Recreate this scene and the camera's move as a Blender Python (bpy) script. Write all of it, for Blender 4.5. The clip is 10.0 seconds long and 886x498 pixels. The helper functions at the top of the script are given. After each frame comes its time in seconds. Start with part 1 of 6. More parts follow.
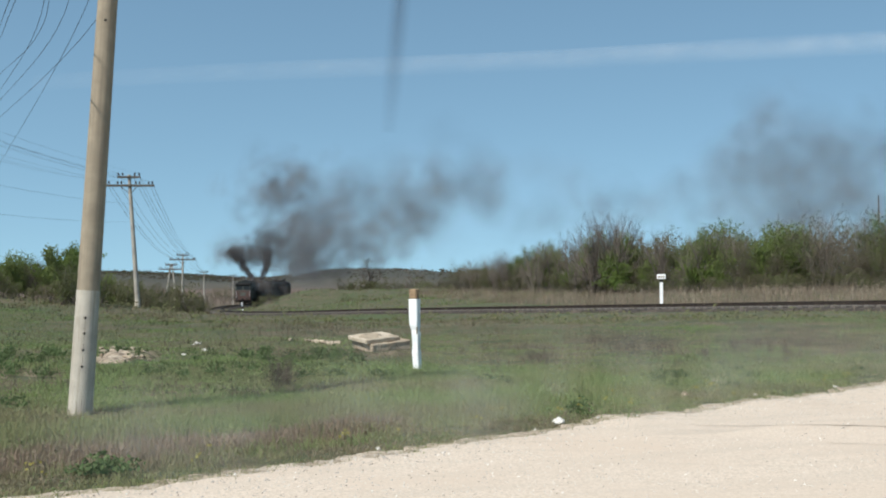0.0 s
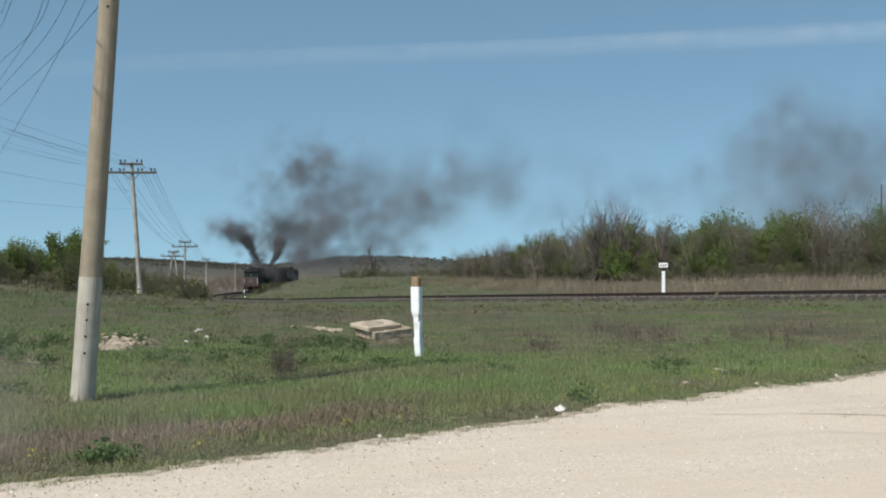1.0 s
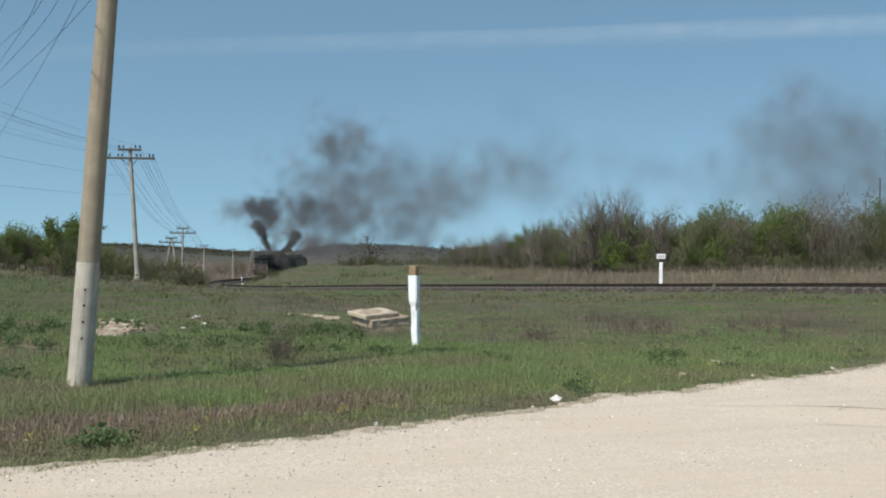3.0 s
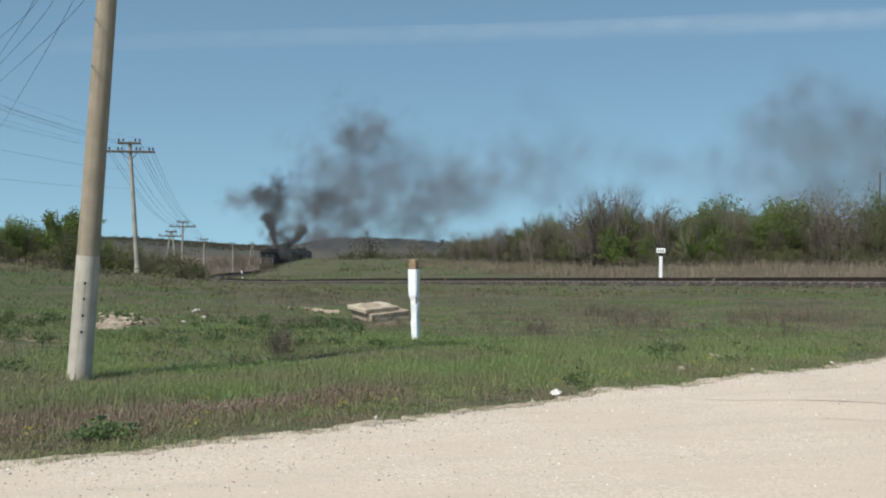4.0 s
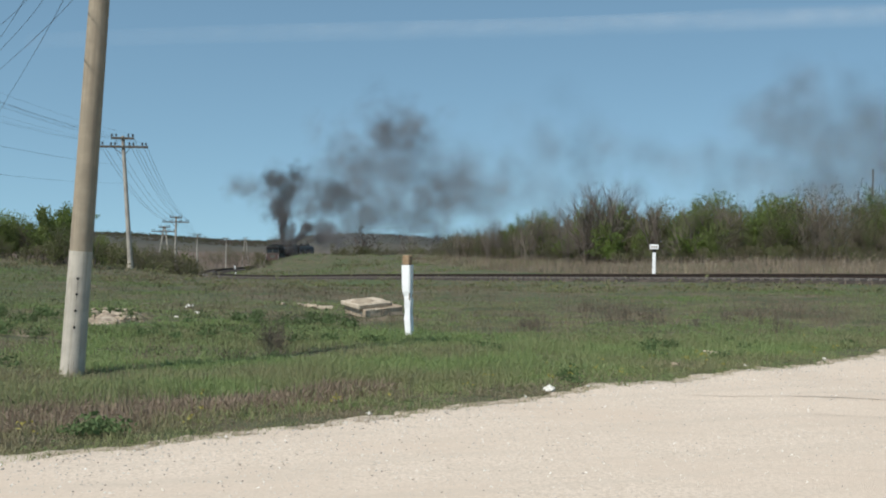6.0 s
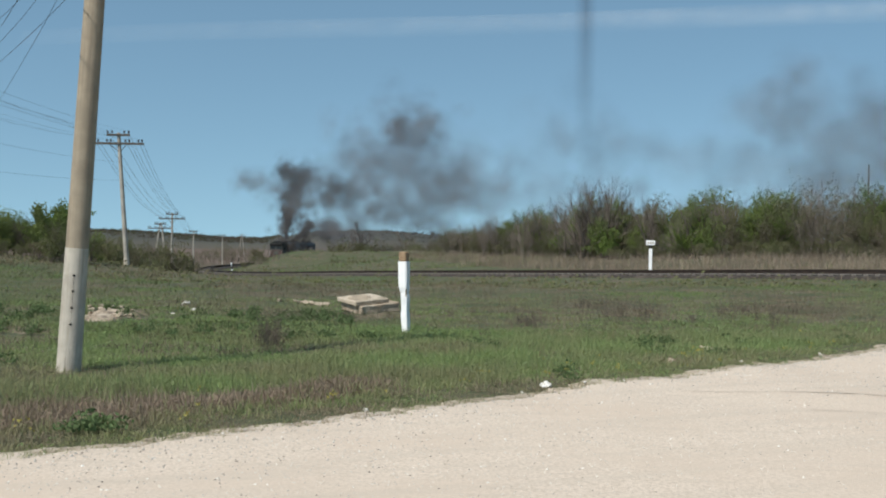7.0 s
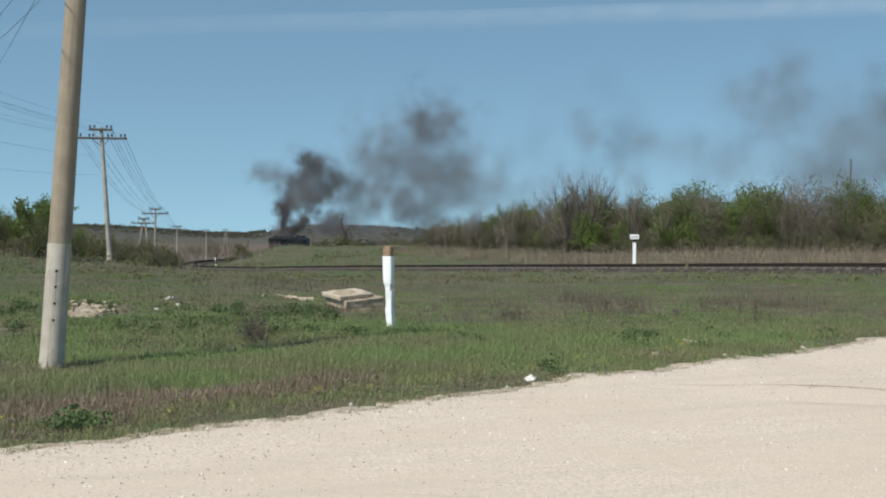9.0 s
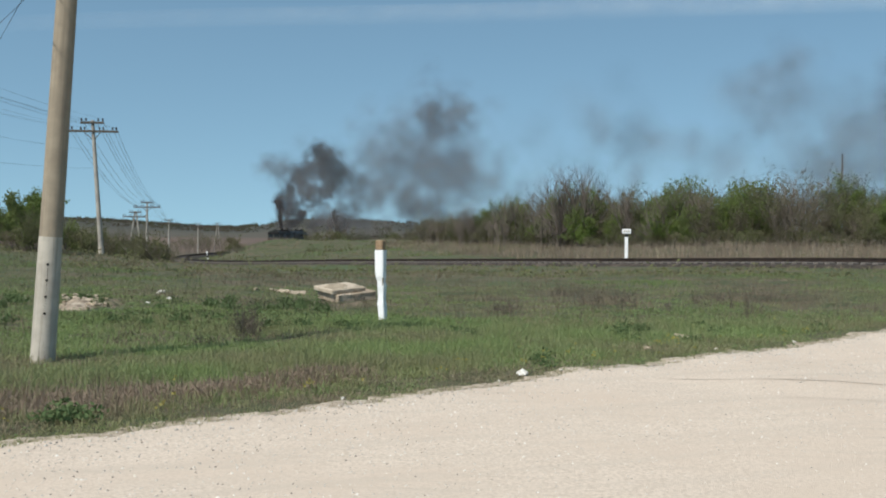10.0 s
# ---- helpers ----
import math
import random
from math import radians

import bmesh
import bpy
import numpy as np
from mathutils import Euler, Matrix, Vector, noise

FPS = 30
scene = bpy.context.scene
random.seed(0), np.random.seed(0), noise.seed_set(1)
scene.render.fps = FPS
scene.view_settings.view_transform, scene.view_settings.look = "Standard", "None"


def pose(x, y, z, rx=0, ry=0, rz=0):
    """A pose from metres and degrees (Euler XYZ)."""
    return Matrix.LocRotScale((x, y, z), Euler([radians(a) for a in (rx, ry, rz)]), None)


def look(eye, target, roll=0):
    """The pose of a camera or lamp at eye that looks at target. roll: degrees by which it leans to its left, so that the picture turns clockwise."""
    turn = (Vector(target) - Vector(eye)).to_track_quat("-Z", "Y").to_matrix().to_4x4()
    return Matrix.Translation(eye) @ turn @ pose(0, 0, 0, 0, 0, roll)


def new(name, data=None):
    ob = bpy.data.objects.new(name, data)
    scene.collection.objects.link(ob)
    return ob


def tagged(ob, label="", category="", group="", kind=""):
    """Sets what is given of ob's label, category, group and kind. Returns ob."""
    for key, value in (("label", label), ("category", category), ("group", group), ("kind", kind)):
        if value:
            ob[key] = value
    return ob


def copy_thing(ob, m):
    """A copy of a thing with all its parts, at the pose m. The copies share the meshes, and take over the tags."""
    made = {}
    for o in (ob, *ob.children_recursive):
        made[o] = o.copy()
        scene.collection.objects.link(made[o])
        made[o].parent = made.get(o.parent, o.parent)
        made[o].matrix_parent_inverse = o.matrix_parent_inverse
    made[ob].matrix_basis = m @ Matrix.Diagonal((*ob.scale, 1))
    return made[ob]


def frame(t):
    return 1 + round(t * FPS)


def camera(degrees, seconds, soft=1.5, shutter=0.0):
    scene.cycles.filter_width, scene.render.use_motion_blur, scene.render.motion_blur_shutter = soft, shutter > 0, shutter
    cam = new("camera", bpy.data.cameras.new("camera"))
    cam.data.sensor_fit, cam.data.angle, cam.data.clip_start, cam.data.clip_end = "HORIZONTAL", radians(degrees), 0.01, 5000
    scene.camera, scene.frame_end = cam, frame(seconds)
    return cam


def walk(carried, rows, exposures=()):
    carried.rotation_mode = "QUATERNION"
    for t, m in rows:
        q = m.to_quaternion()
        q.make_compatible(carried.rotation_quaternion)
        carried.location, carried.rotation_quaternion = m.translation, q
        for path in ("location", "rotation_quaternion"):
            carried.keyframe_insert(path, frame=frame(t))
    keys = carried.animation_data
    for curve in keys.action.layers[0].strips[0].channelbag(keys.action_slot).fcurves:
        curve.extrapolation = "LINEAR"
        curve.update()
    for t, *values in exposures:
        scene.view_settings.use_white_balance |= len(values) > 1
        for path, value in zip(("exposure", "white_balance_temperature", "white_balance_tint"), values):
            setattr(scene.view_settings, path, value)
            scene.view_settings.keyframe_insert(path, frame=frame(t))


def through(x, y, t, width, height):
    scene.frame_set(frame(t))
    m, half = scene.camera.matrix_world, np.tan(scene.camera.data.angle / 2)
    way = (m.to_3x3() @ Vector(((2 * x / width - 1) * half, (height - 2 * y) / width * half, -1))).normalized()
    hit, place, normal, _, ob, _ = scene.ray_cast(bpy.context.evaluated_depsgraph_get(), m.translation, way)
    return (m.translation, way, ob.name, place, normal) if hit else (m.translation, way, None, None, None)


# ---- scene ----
cam = camera(45.0, 10.0, soft=2.0)
EYE = 1.6


def hold(yaw, pitch, roll):
    """The pose of the hand-held camera standing at the roadside, in degrees."""
    return pose(0, 0, EYE, 90 + pitch, 0, yaw) @ pose(0, 0, 0, 0, 0, roll)


walk(cam, [(t, hold(a, b, c)) for t, a, b, c in (
    (0, -0.118, 1.465, -0.183), (0.5, -0.067, 1.119, -0.126), (1, 0.0, 0.817, 0.0), (1.5, -0.045, 0.579, 0.248),
    (2, -0.116, 0.487, 0.412), (2.5, -0.117, 0.392, 0.507), (4, -0.125, -0.1, 0.639), (4.5, -0.207, -0.167, 0.553),
    (5, -0.253, -0.247, 0.591), (5.5, -0.361, -0.269, 0.731), (7, -0.662, -0.511, 0.649), (7.5, -0.73, -0.601, 0.767),
    (8, -0.926, -0.641, 0.732), (8.5, -1.199, -0.7, 0.548), (9, -1.497, -0.799, 0.527), (9.5, -1.696, -0.931, 0.673),
    (10, -1.917, -1.112, 0.646))], exposures=((0, 0.08, 6450, 10), (0.3, 0.0, 6450, 10), (0.7, -0.09, 6450, 10), (10, -0.1, 6450, 10)))

# ---- light ----
SUN_AZ, SUN_EL = radians(223), radians(51)      # compass bearing of the sun, and its height
world = bpy.data.worlds.new("sky")
scene.world = world
world.use_nodes = True
wn = world.node_tree.nodes
sky = wn.new("ShaderNodeTexSky")
sky.sky_type, sky.sun_disc = "NISHITA", False
sky.sun_elevation, sky.sun_rotation = SUN_EL, SUN_AZ
sky.air_density, sky.dust_density, sky.ozone_density = 1.0, 0.25, 0.65
wn["Background"].inputs["Strength"].default_value = 0.149
tint = wn.new("ShaderNodeMix")
tint.data_type, tint.blend_type = "RGBA", "MULTIPLY"
tint.inputs["Factor"].default_value, tint.inputs["B"].default_value = 1.0, (0.915, 1.05, 0.93, 1)
world.node_tree.links.new(sky.outputs["Color"], tint.inputs["A"])
world.node_tree.links.new(tint.outputs["Result"], wn["Background"].inputs["Color"])
# the lowest sky is as clear and blue as that a little higher up
wt, wa, ws = wn.new("ShaderNodeTexCoord"), wn.new("ShaderNodeVectorMath"), wn.new("ShaderNodeVectorMath")
wa.operation, ws.operation = "MULTIPLY_ADD", "NORMALIZE"
wa.inputs[1].default_value, wa.inputs[2].default_value = (1, 1, 1.05), (0, 0, 0.195)
world.node_tree.links.new(wt.outputs["Generated"], wa.inputs[0])
world.node_tree.links.new(wa.outputs["Vector"], ws.inputs[0])
world.node_tree.links.new(ws.outputs["Vector"], sky.inputs["Vector"])
sun = new("sun", bpy.data.lights.new("sun", "SUN"))
sun.data.energy, sun.data.angle, sun.data.color = 5.0, radians(0.5), (1.0, 0.965, 0.91)
to_sun = Vector((math.sin(SUN_AZ) * math.cos(SUN_EL), math.cos(SUN_AZ) * math.cos(SUN_EL), math.sin(SUN_EL)))
sun.matrix_world = look(to_sun * 50, (0, 0, 0))
scene.cycles.transparent_max_bounces = 256     # thin smoke is seen through many flakes


# ---- materials ----
def material(name, rough=0.9, metal=0.0):
    m = bpy.data.materials.new(name)
    m.use_nodes = True
    b = m.node_tree.nodes["Principled BSDF"]
    b.inputs["Roughness"].default_value, b.inputs["Metallic"].default_value = rough, metal
    b.inputs["Specular IOR Level"].default_value = 0.25
    return m, m.node_tree.nodes, m.node_tree.links, b


def rgba(c):
    return (*c, 1.0)


def noisy(name, c1, c2, scale, c3=None, scale2=None, rough=0.9, metal=0.0, bump=0.0, bump_scale=None, low=0.4, high=0.6, coat=None, low2=0.5, high2=0.65):
    """A surface of two colours mixed by noise of a size in 1/metres, with patches of a third, and fine relief."""
    m, n, l, b = material(name, rough, metal)
    tc = n.new("ShaderNodeTexCoord")
    where = tc.outputs["Object"]

    def field(s, lo, hi, detail=6.0):
        t = n.new("ShaderNodeTexNoise")
        t.inputs["Scale"].default_value, t.inputs["Detail"].default_value = s, detail
        l.new(where, t.inputs["Vector"])
        r = n.new("ShaderNodeMapRange")
        r.inputs["From Min"].default_value, r.inputs["From Max"].default_value = lo, hi
        l.new(t.outputs["Fac"], r.inputs["Value"])
        return r.outputs["Result"], t.outputs["Fac"]

    fac, raw = field(scale, low, high)
    mix = n.new("ShaderNodeMix")
    mix.data_type = "RGBA"
    mix.inputs["A"].default_value, mix.inputs["B"].default_value = rgba(c1), rgba(c2)
    l.new(fac, mix.inputs["Factor"])
    out = mix.outputs["Result"]
    if c3:
        fac3, _ = field(scale2 or scale / 7, low2, high2)
        mix3 = n.new("ShaderNodeMix")
        mix3.data_type = "RGBA"
        mix3.inputs["B"].default_value = rgba(c3)
        l.new(fac3, mix3.inputs["Factor"])
        l.new(out, mix3.inputs["A"])
        out = mix3.outputs["Result"]
    l.new(out, b.inputs["Base Color"])
    if bump:
        _, h = field(bump_scale or scale * 3, 0, 1, 8.0)
        bn = n.new("ShaderNodeBump")
        bn.inputs["Strength"].default_value, bn.inputs["Distance"].default_value = bump, 0.02
        l.new(h, bn.inputs["Height"])
        l.new(bn.outputs["Normal"], b.inputs["Normal"])
    return m


def leafy(name, c1, c2, c3, patch=0.15, through=0.3):
    """Leaves and blades: colour differs blade by blade and in patches over the ground; some light passes through."""
    m, n, l, b = material(name, 0.75)
    b.inputs["Specular IOR Level"].default_value = 0.12
    geo, tc, t = n.new("ShaderNodeNewGeometry"), n.new("ShaderNodeTexCoord"), n.new("ShaderNodeTexNoise")
    t.inputs["Scale"].default_value, t.inputs["Detail"].default_value = patch, 4.0
    l.new(geo.outputs["Position"], t.inputs["Vector"])
    r = n.new("ShaderNodeMapRange")
    r.inputs["From Min"].default_value, r.inputs["From Max"].default_value = 0.42, 0.6
    l.new(t.outputs["Fac"], r.inputs["Value"])
    a, c = n.new("ShaderNodeMix"), n.new("ShaderNodeMix")
    a.data_type = c.data_type = "RGBA"
    a.inputs["A"].default_value, a.inputs["B"].default_value, c.inputs["B"].default_value = rgba(c1), rgba(c2), rgba(c3)
    l.new(geo.outputs["Random Per Island"], a.inputs["Factor"])
    l.new(a.outputs["Result"], c.inputs["A"])
    l.new(r.outputs["Result"], c.inputs["Factor"])
    l.new(c.outputs["Result"], b.inputs["Base Color"])
    tr, mx = n.new("ShaderNodeBsdfTranslucent"), n.new("ShaderNodeMixShader")
    l.new(c.outputs["Result"], tr.inputs["Color"])
    mx.inputs["Fac"].default_value = through
    l.new(b.outputs[0], mx.inputs[1])
    l.new(tr.outputs[0], mx.inputs[2])
    l.new(mx.outputs[0], n["Material Output"].inputs["Surface"])
    return m


def hazy(name, colour, alpha, grain=0.25, gaps=0.3):
    """Soot or dust: a wisp that is thickest at its middle and covers only a part of what lies behind it."""
    m, n, l, b = material(name, 1.0)
    uv, sb, ln, mr, pw, ml = (n.new("ShaderNode" + k) for k in ("UVMap", "VectorMath", "VectorMath", "MapRange", "Math", "Math"))
    uv.uv_map = "wisp"
    sb.operation, ln.operation, pw.operation, ml.operation = "SUBTRACT", "LENGTH", "POWER", "MULTIPLY"
    sb.inputs[1].default_value = (0.5, 0.5, 0)
    l.new(uv.outputs["UV"], sb.inputs[0])
    l.new(sb.outputs["Vector"], ln.inputs[0])
    mr.inputs["From Min"].default_value, mr.inputs["From Max"].default_value = 0.5, 0.0
    l.new(ln.outputs["Value"], mr.inputs["Value"])
    l.new(mr.outputs["Result"], pw.inputs[0])
    pw.inputs[1].default_value = 1.4
    tc, nz, gr, tx = (n.new("ShaderNode" + k) for k in ("TexCoord", "TexNoise", "MapRange", "Math"))
    nz.inputs["Scale"].default_value, nz.inputs["Detail"].default_value, nz.inputs["Roughness"].default_value = grain, 4.0, 0.55
    nz.inputs["Distortion"].default_value = 0.6
    l.new(tc.outputs["Object"], nz.inputs["Vector"])
    gr.inputs["From Min"].default_value, gr.inputs["From Max"].default_value = 0.36, 0.62
    gr.inputs["To Min"].default_value, gr.inputs["To Max"].default_value = gaps, 1.9 - gaps
    l.new(nz.outputs["Fac"], gr.inputs["Value"])
    tx.operation = "MULTIPLY"
    l.new(pw.outputs[0], tx.inputs[0])
    l.new(gr.outputs["Result"], tx.inputs[1])
    l.new(tx.outputs[0], ml.inputs[0])
    ml.inputs[1].default_value = alpha
    d, tl, tp = n.new("ShaderNodeBsdfDiffuse"), n.new("ShaderNodeBsdfTranslucent"), n.new("ShaderNodeBsdfTransparent")
    d.inputs["Color"].default_value = tl.inputs["Color"].default_value = rgba(colour)
    half, mx = n.new("ShaderNodeMixShader"), n.new("ShaderNodeMixShader")
    half.inputs["Fac"].default_value = 0.5
    l.new(ml.outputs[0], mx.inputs["Fac"])
    l.new(d.outputs[0], half.inputs[1])
    l.new(tl.outputs[0], half.inputs[2])
    l.new(tp.outputs[0], mx.inputs[1])
    l.new(half.outputs[0], mx.inputs[2])
    l.new(mx.outputs[0], n["Material Output"].inputs["Surface"])
    return m


M_GROUND = noisy("steppe_ground", (0.06, 0.075, 0.032), (0.115, 0.097, 0.06), 0.9, (0.07, 0.092, 0.036), 0.09, bump=0.8, bump_scale=9, low=0.40, high=0.6)


def far_cover(m):
    """Beyond the railway the land is ploughed, and beyond that wooded."""
    n, l = m.node_tree.nodes, m.node_tree.links
    b = n["Principled BSDF"]
    old = b.inputs["Base Color"].links[0].from_socket
    tc, ln, no = n.new("ShaderNodeTexCoord"), n.new("ShaderNodeVectorMath"), n.new("ShaderNodeTexNoise")
    ln.operation = "LENGTH"
    l.new(tc.outputs["Object"], ln.inputs[0])
    no.inputs["Scale"].default_value, no.inputs["Detail"].default_value = 0.012, 6
    l.new(tc.outputs["Object"], no.inputs["Vector"])
    ad = n.new("ShaderNodeMath")
    ad.operation = "MULTIPLY_ADD"
    l.new(no.outputs["Fac"], ad.inputs[0])
    ad.inputs[1].default_value = 160
    l.new(ln.outputs["Value"], ad.inputs[2])
    for near, far, col in ((300, 340, (0.13, 0.092, 0.068)), (620, 720, (0.085, 0.075, 0.055)), (860, 980, (0.058, 0.056, 0.042))):
        r, mx = n.new("ShaderNodeMapRange"), n.new("ShaderNodeMix")
        r.inputs["From Min"].default_value, r.inputs["From Max"].default_value = near, far
        l.new(ad.outputs[0], r.inputs["Value"])
        mx.data_type = "RGBA"
        l.new(r.outputs["Result"], mx.inputs["Factor"])
        l.new(old, mx.inputs["A"])
        mx.inputs["B"].default_value = rgba(col)
        old = mx.outputs["Result"]
    l.new(old, b.inputs["Base Color"])


far_cover(M_GROUND)
M_ROAD = noisy("pale_gravel", (0.47, 0.382, 0.292), (0.64, 0.535, 0.425), 38, (0.56, 0.455, 0.352), 0.55, bump=0.35, bump_scale=70, low=0.33, high=0.6, low2=0.45, high2=0.65)


def drawn_out(m, turn, size, colour, lo, hi, strength):
    """Adds faint long bands of a second colour, as wheels leave them along a road and rain down a pole."""
    n, l = m.node_tree.nodes, m.node_tree.links
    b = n["Principled BSDF"]
    old = b.inputs["Base Color"].links[0].from_socket
    tc, mp, t, r, mx = (n.new("ShaderNode" + k) for k in ("TexCoord", "Mapping", "TexNoise", "MapRange", "Mix"))
    mp.vector_type = "TEXTURE"
    mp.inputs["Rotation"].default_value, mp.inputs["Scale"].default_value = (0, 0, turn), size
    l.new(tc.outputs["Object"], mp.inputs["Vector"])
    l.new(mp.outputs["Vector"], t.inputs["Vector"])
    t.inputs["Scale"].default_value, t.inputs["Detail"].default_value = 1.0, 5.0
    r.inputs["From Min"].default_value, r.inputs["From Max"].default_value, r.inputs["To Max"].default_value = lo, hi, strength
    l.new(t.outputs["Fac"], r.inputs["Value"])
    mx.data_type = "RGBA"
    l.new(r.outputs["Result"], mx.inputs["Factor"])
    l.new(old, mx.inputs["A"])
    mx.inputs["B"].default_value = rgba(colour)
    l.new(mx.outputs["Result"], b.inputs["Base Color"])


drawn_out(M_ROAD, 0.35, (3.5, 0.30, 1), (0.50, 0.42, 0.33), 0.48, 0.72, 0.6)
drawn_out(M_ROAD, -0.15, (1.6, 0.14, 1), (0.46, 0.385, 0.30), 0.56, 0.75, 0.45)
M_PEBBLE = noisy("limestone_pebble", (0.55, 0.50, 0.43), (0.34, 0.30, 0.26), 9, bump=0.3)
M_WHITESTONE = noisy("white_limestone", (0.75, 0.72, 0.66), (0.55, 0.50, 0.42), 7, bump=0.4)
M_CONCRETE = noisy("weathered_concrete", (0.345, 0.285, 0.205), (0.285, 0.235, 0.17), 5, (0.25, 0.205, 0.15), 1.4, bump=0.3, bump_scale=60, low2=0.56, high2=0.75)
M_LIMEWASH = noisy("limewashed_concrete", (0.50, 0.45, 0.37), (0.42, 0.375, 0.31), 6, (0.34, 0.295, 0.235), 2.0, bump=0.3, bump_scale=50, low2=0.58, high2=0.75)
drawn_out(M_CONCRETE, 0, (0.035, 0.035, 1.2), (0.22, 0.175, 0.125), 0.48, 0.68, 0.65)
M_PALE = noisy("pale_pole_concrete", (0.40, 0.365, 0.31), (0.31, 0.28, 0.24), 3, bump=0.2)
M_SLAB = noisy("sandy_concrete", (0.48, 0.39, 0.29), (0.38, 0.305, 0.22), 6, (0.29, 0.225, 0.155), 1.7, bump=0.5, bump_scale=40)
drawn_out(M_LIMEWASH, 0, (0.03, 0.03, 0.5), (0.31, 0.265, 0.20), 0.5, 0.7, 0.6)
# a slightly paler tone of the slab concrete, for the upper slab
M_SLABTOP = noisy("paler_concrete", (0.50, 0.42, 0.32), (0.40, 0.33, 0.24), 5, (0.31, 0.25, 0.18), 2.2, bump=0.5, bump_scale=40)
M_SLABSOIL = noisy("dry_soil", (0.30, 0.245, 0.175), (0.36, 0.295, 0.21), 9, bump=0.6, bump_scale=30)
M_RUBBLE = noisy("broken_rubble", (0.36, 0.29, 0.21), (0.20, 0.155, 0.11), 9, (0.44, 0.37, 0.28), 4.0, bump=1.0, bump_scale=22)
M_EARTH = noisy("bare_earth", (0.21, 0.165, 0.115), (0.13, 0.105, 0.07), 7, (0.08, 0.085, 0.04), 3.0, bump=1.0, bump_scale=18)
M_WHITE = noisy("white_paint", (0.88, 0.87, 0.84), (0.82, 0.81, 0.78), 9, (0.62, 0.60, 0.55), 5, bump=0.15, low2=0.66, high2=0.8)
M_BROWN = noisy("rusty_brown_paint", (0.36, 0.25, 0.15), (0.26, 0.17, 0.10), 14, bump=0.2)
M_BLACK = noisy("black_paint", (0.02, 0.02, 0.02), (0.035, 0.033, 0.03), 10)
M_HOLE = noisy("dark_hole", (0.012, 0.011, 0.01), (0.02, 0.018, 0.015), 10)
M_WOOD = noisy("grey_timber", (0.13, 0.11, 0.09), (0.08, 0.07, 0.055), 12, bump=0.3)
M_INSUL = noisy("dark_insulator", (0.03, 0.03, 0.035), (0.06, 0.06, 0.06), 20, rough=0.3)
M_WIRE = noisy("dull_steel_wire", (0.05, 0.05, 0.055), (0.08, 0.08, 0.08), 3, rough=0.6, metal=0.5)
M_BALLAST = noisy("sooty_ballast", (0.055, 0.044, 0.035), (0.032, 0.026, 0.021), 6, (0.085, 0.068, 0.052), 1.2, bump=1.0, bump_scale=14)
M_SLEEPER = noisy("concrete_sleeper", (0.20, 0.18, 0.155), (0.12, 0.105, 0.09), 3, bump=0.3)
M_RAIL = noisy("rusty_rail", (0.045, 0.032, 0.025), (0.03, 0.022, 0.018), 4, rough=0.7, metal=0.3)
M_LOCO = noisy("sooty_dark_green", (0.022, 0.030, 0.028), (0.014, 0.018, 0.018), 2, (0.035, 0.033, 0.03), 0.7, rough=0.6)
M_LOCOFACE = noisy("faded_red_brown", (0.10, 0.052, 0.043), (0.076, 0.046, 0.038), 3, (0.06, 0.05, 0.045), 0.9, rough=0.7)
M_LOCOGREY = noisy("dull_grey_green", (0.10, 0.105, 0.085), (0.075, 0.08, 0.068), 3, (0.05, 0.05, 0.045), 0.9, rough=0.7)
M_ROOF = noisy("sooty_roof", (0.012, 0.012, 0.012), (0.02, 0.019, 0.018), 2, rough=0.85)
M_GLASS, _n, _l, _b = material("cab_glass", 0.05)
_b.inputs["Base Color"].default_value = (0.02, 0.025, 0.03, 1)
_b.inputs["Specular IOR Level"].default_value = 0.5
M_BOGIE = noisy("oily_underframe", (0.03, 0.027, 0.024), (0.05, 0.042, 0.035), 4)
M_LEAF = leafy("spring_leaf", (0.13, 0.19, 0.046), (0.21, 0.275, 0.075), (0.15, 0.18, 0.066), 0.4, 0.4)
M_OLIVE = leafy("olive_leaf", (0.105, 0.122, 0.048), (0.15, 0.155, 0.068), (0.13, 0.115, 0.068), 0.4, 0.3)
M_TWIG = leafy("bare_twig", (0.155, 0.128, 0.105), (0.215, 0.18, 0.15), (0.135, 0.112, 0.092), 0.5, 0.05)
M_BARK = noisy("grey_bark", (0.10, 0.08, 0.062), (0.06, 0.048, 0.038), 8, bump=0.4)
M_GRASS = leafy("green_grass", (0.14, 0.19, 0.063), (0.225, 0.275, 0.112), (0.205, 0.195, 0.107), 0.22, 0.35)
M_LUSH = leafy("lush_grass", (0.195, 0.26, 0.092), (0.295, 0.365, 0.155), (0.27, 0.26, 0.14), 0.3, 0.38)
M_DRY = leafy("dead_grass", (0.225, 0.178, 0.118), (0.30, 0.24, 0.165), (0.18, 0.15, 0.098), 0.3, 0.25)
M_REED = leafy("dead_reed", (0.23, 0.175, 0.125), (0.44, 0.36, 0.26), (0.20, 0.15, 0.11), 0.25, 0.25)
M_PLUME = leafy("reed_plume", (0.33, 0.27, 0.20), (0.44, 0.37, 0.28), (0.28, 0.225, 0.165), 0.3, 0.3)
M_FARWOOD = leafy("far_woods", (0.045, 0.052, 0.03), (0.075, 0.075, 0.045), (0.075, 0.058, 0.045), 0.02, 0.1)
M_YELLOW = leafy("yellow_petal", (0.36, 0.31, 0.07), (0.44, 0.38, 0.11), (0.33, 0.29, 0.08), 0.5, 0.3)
M_SOOT = hazy("soot", (0.25, 0.24, 0.24), 0.11, 0.22, 0.35)
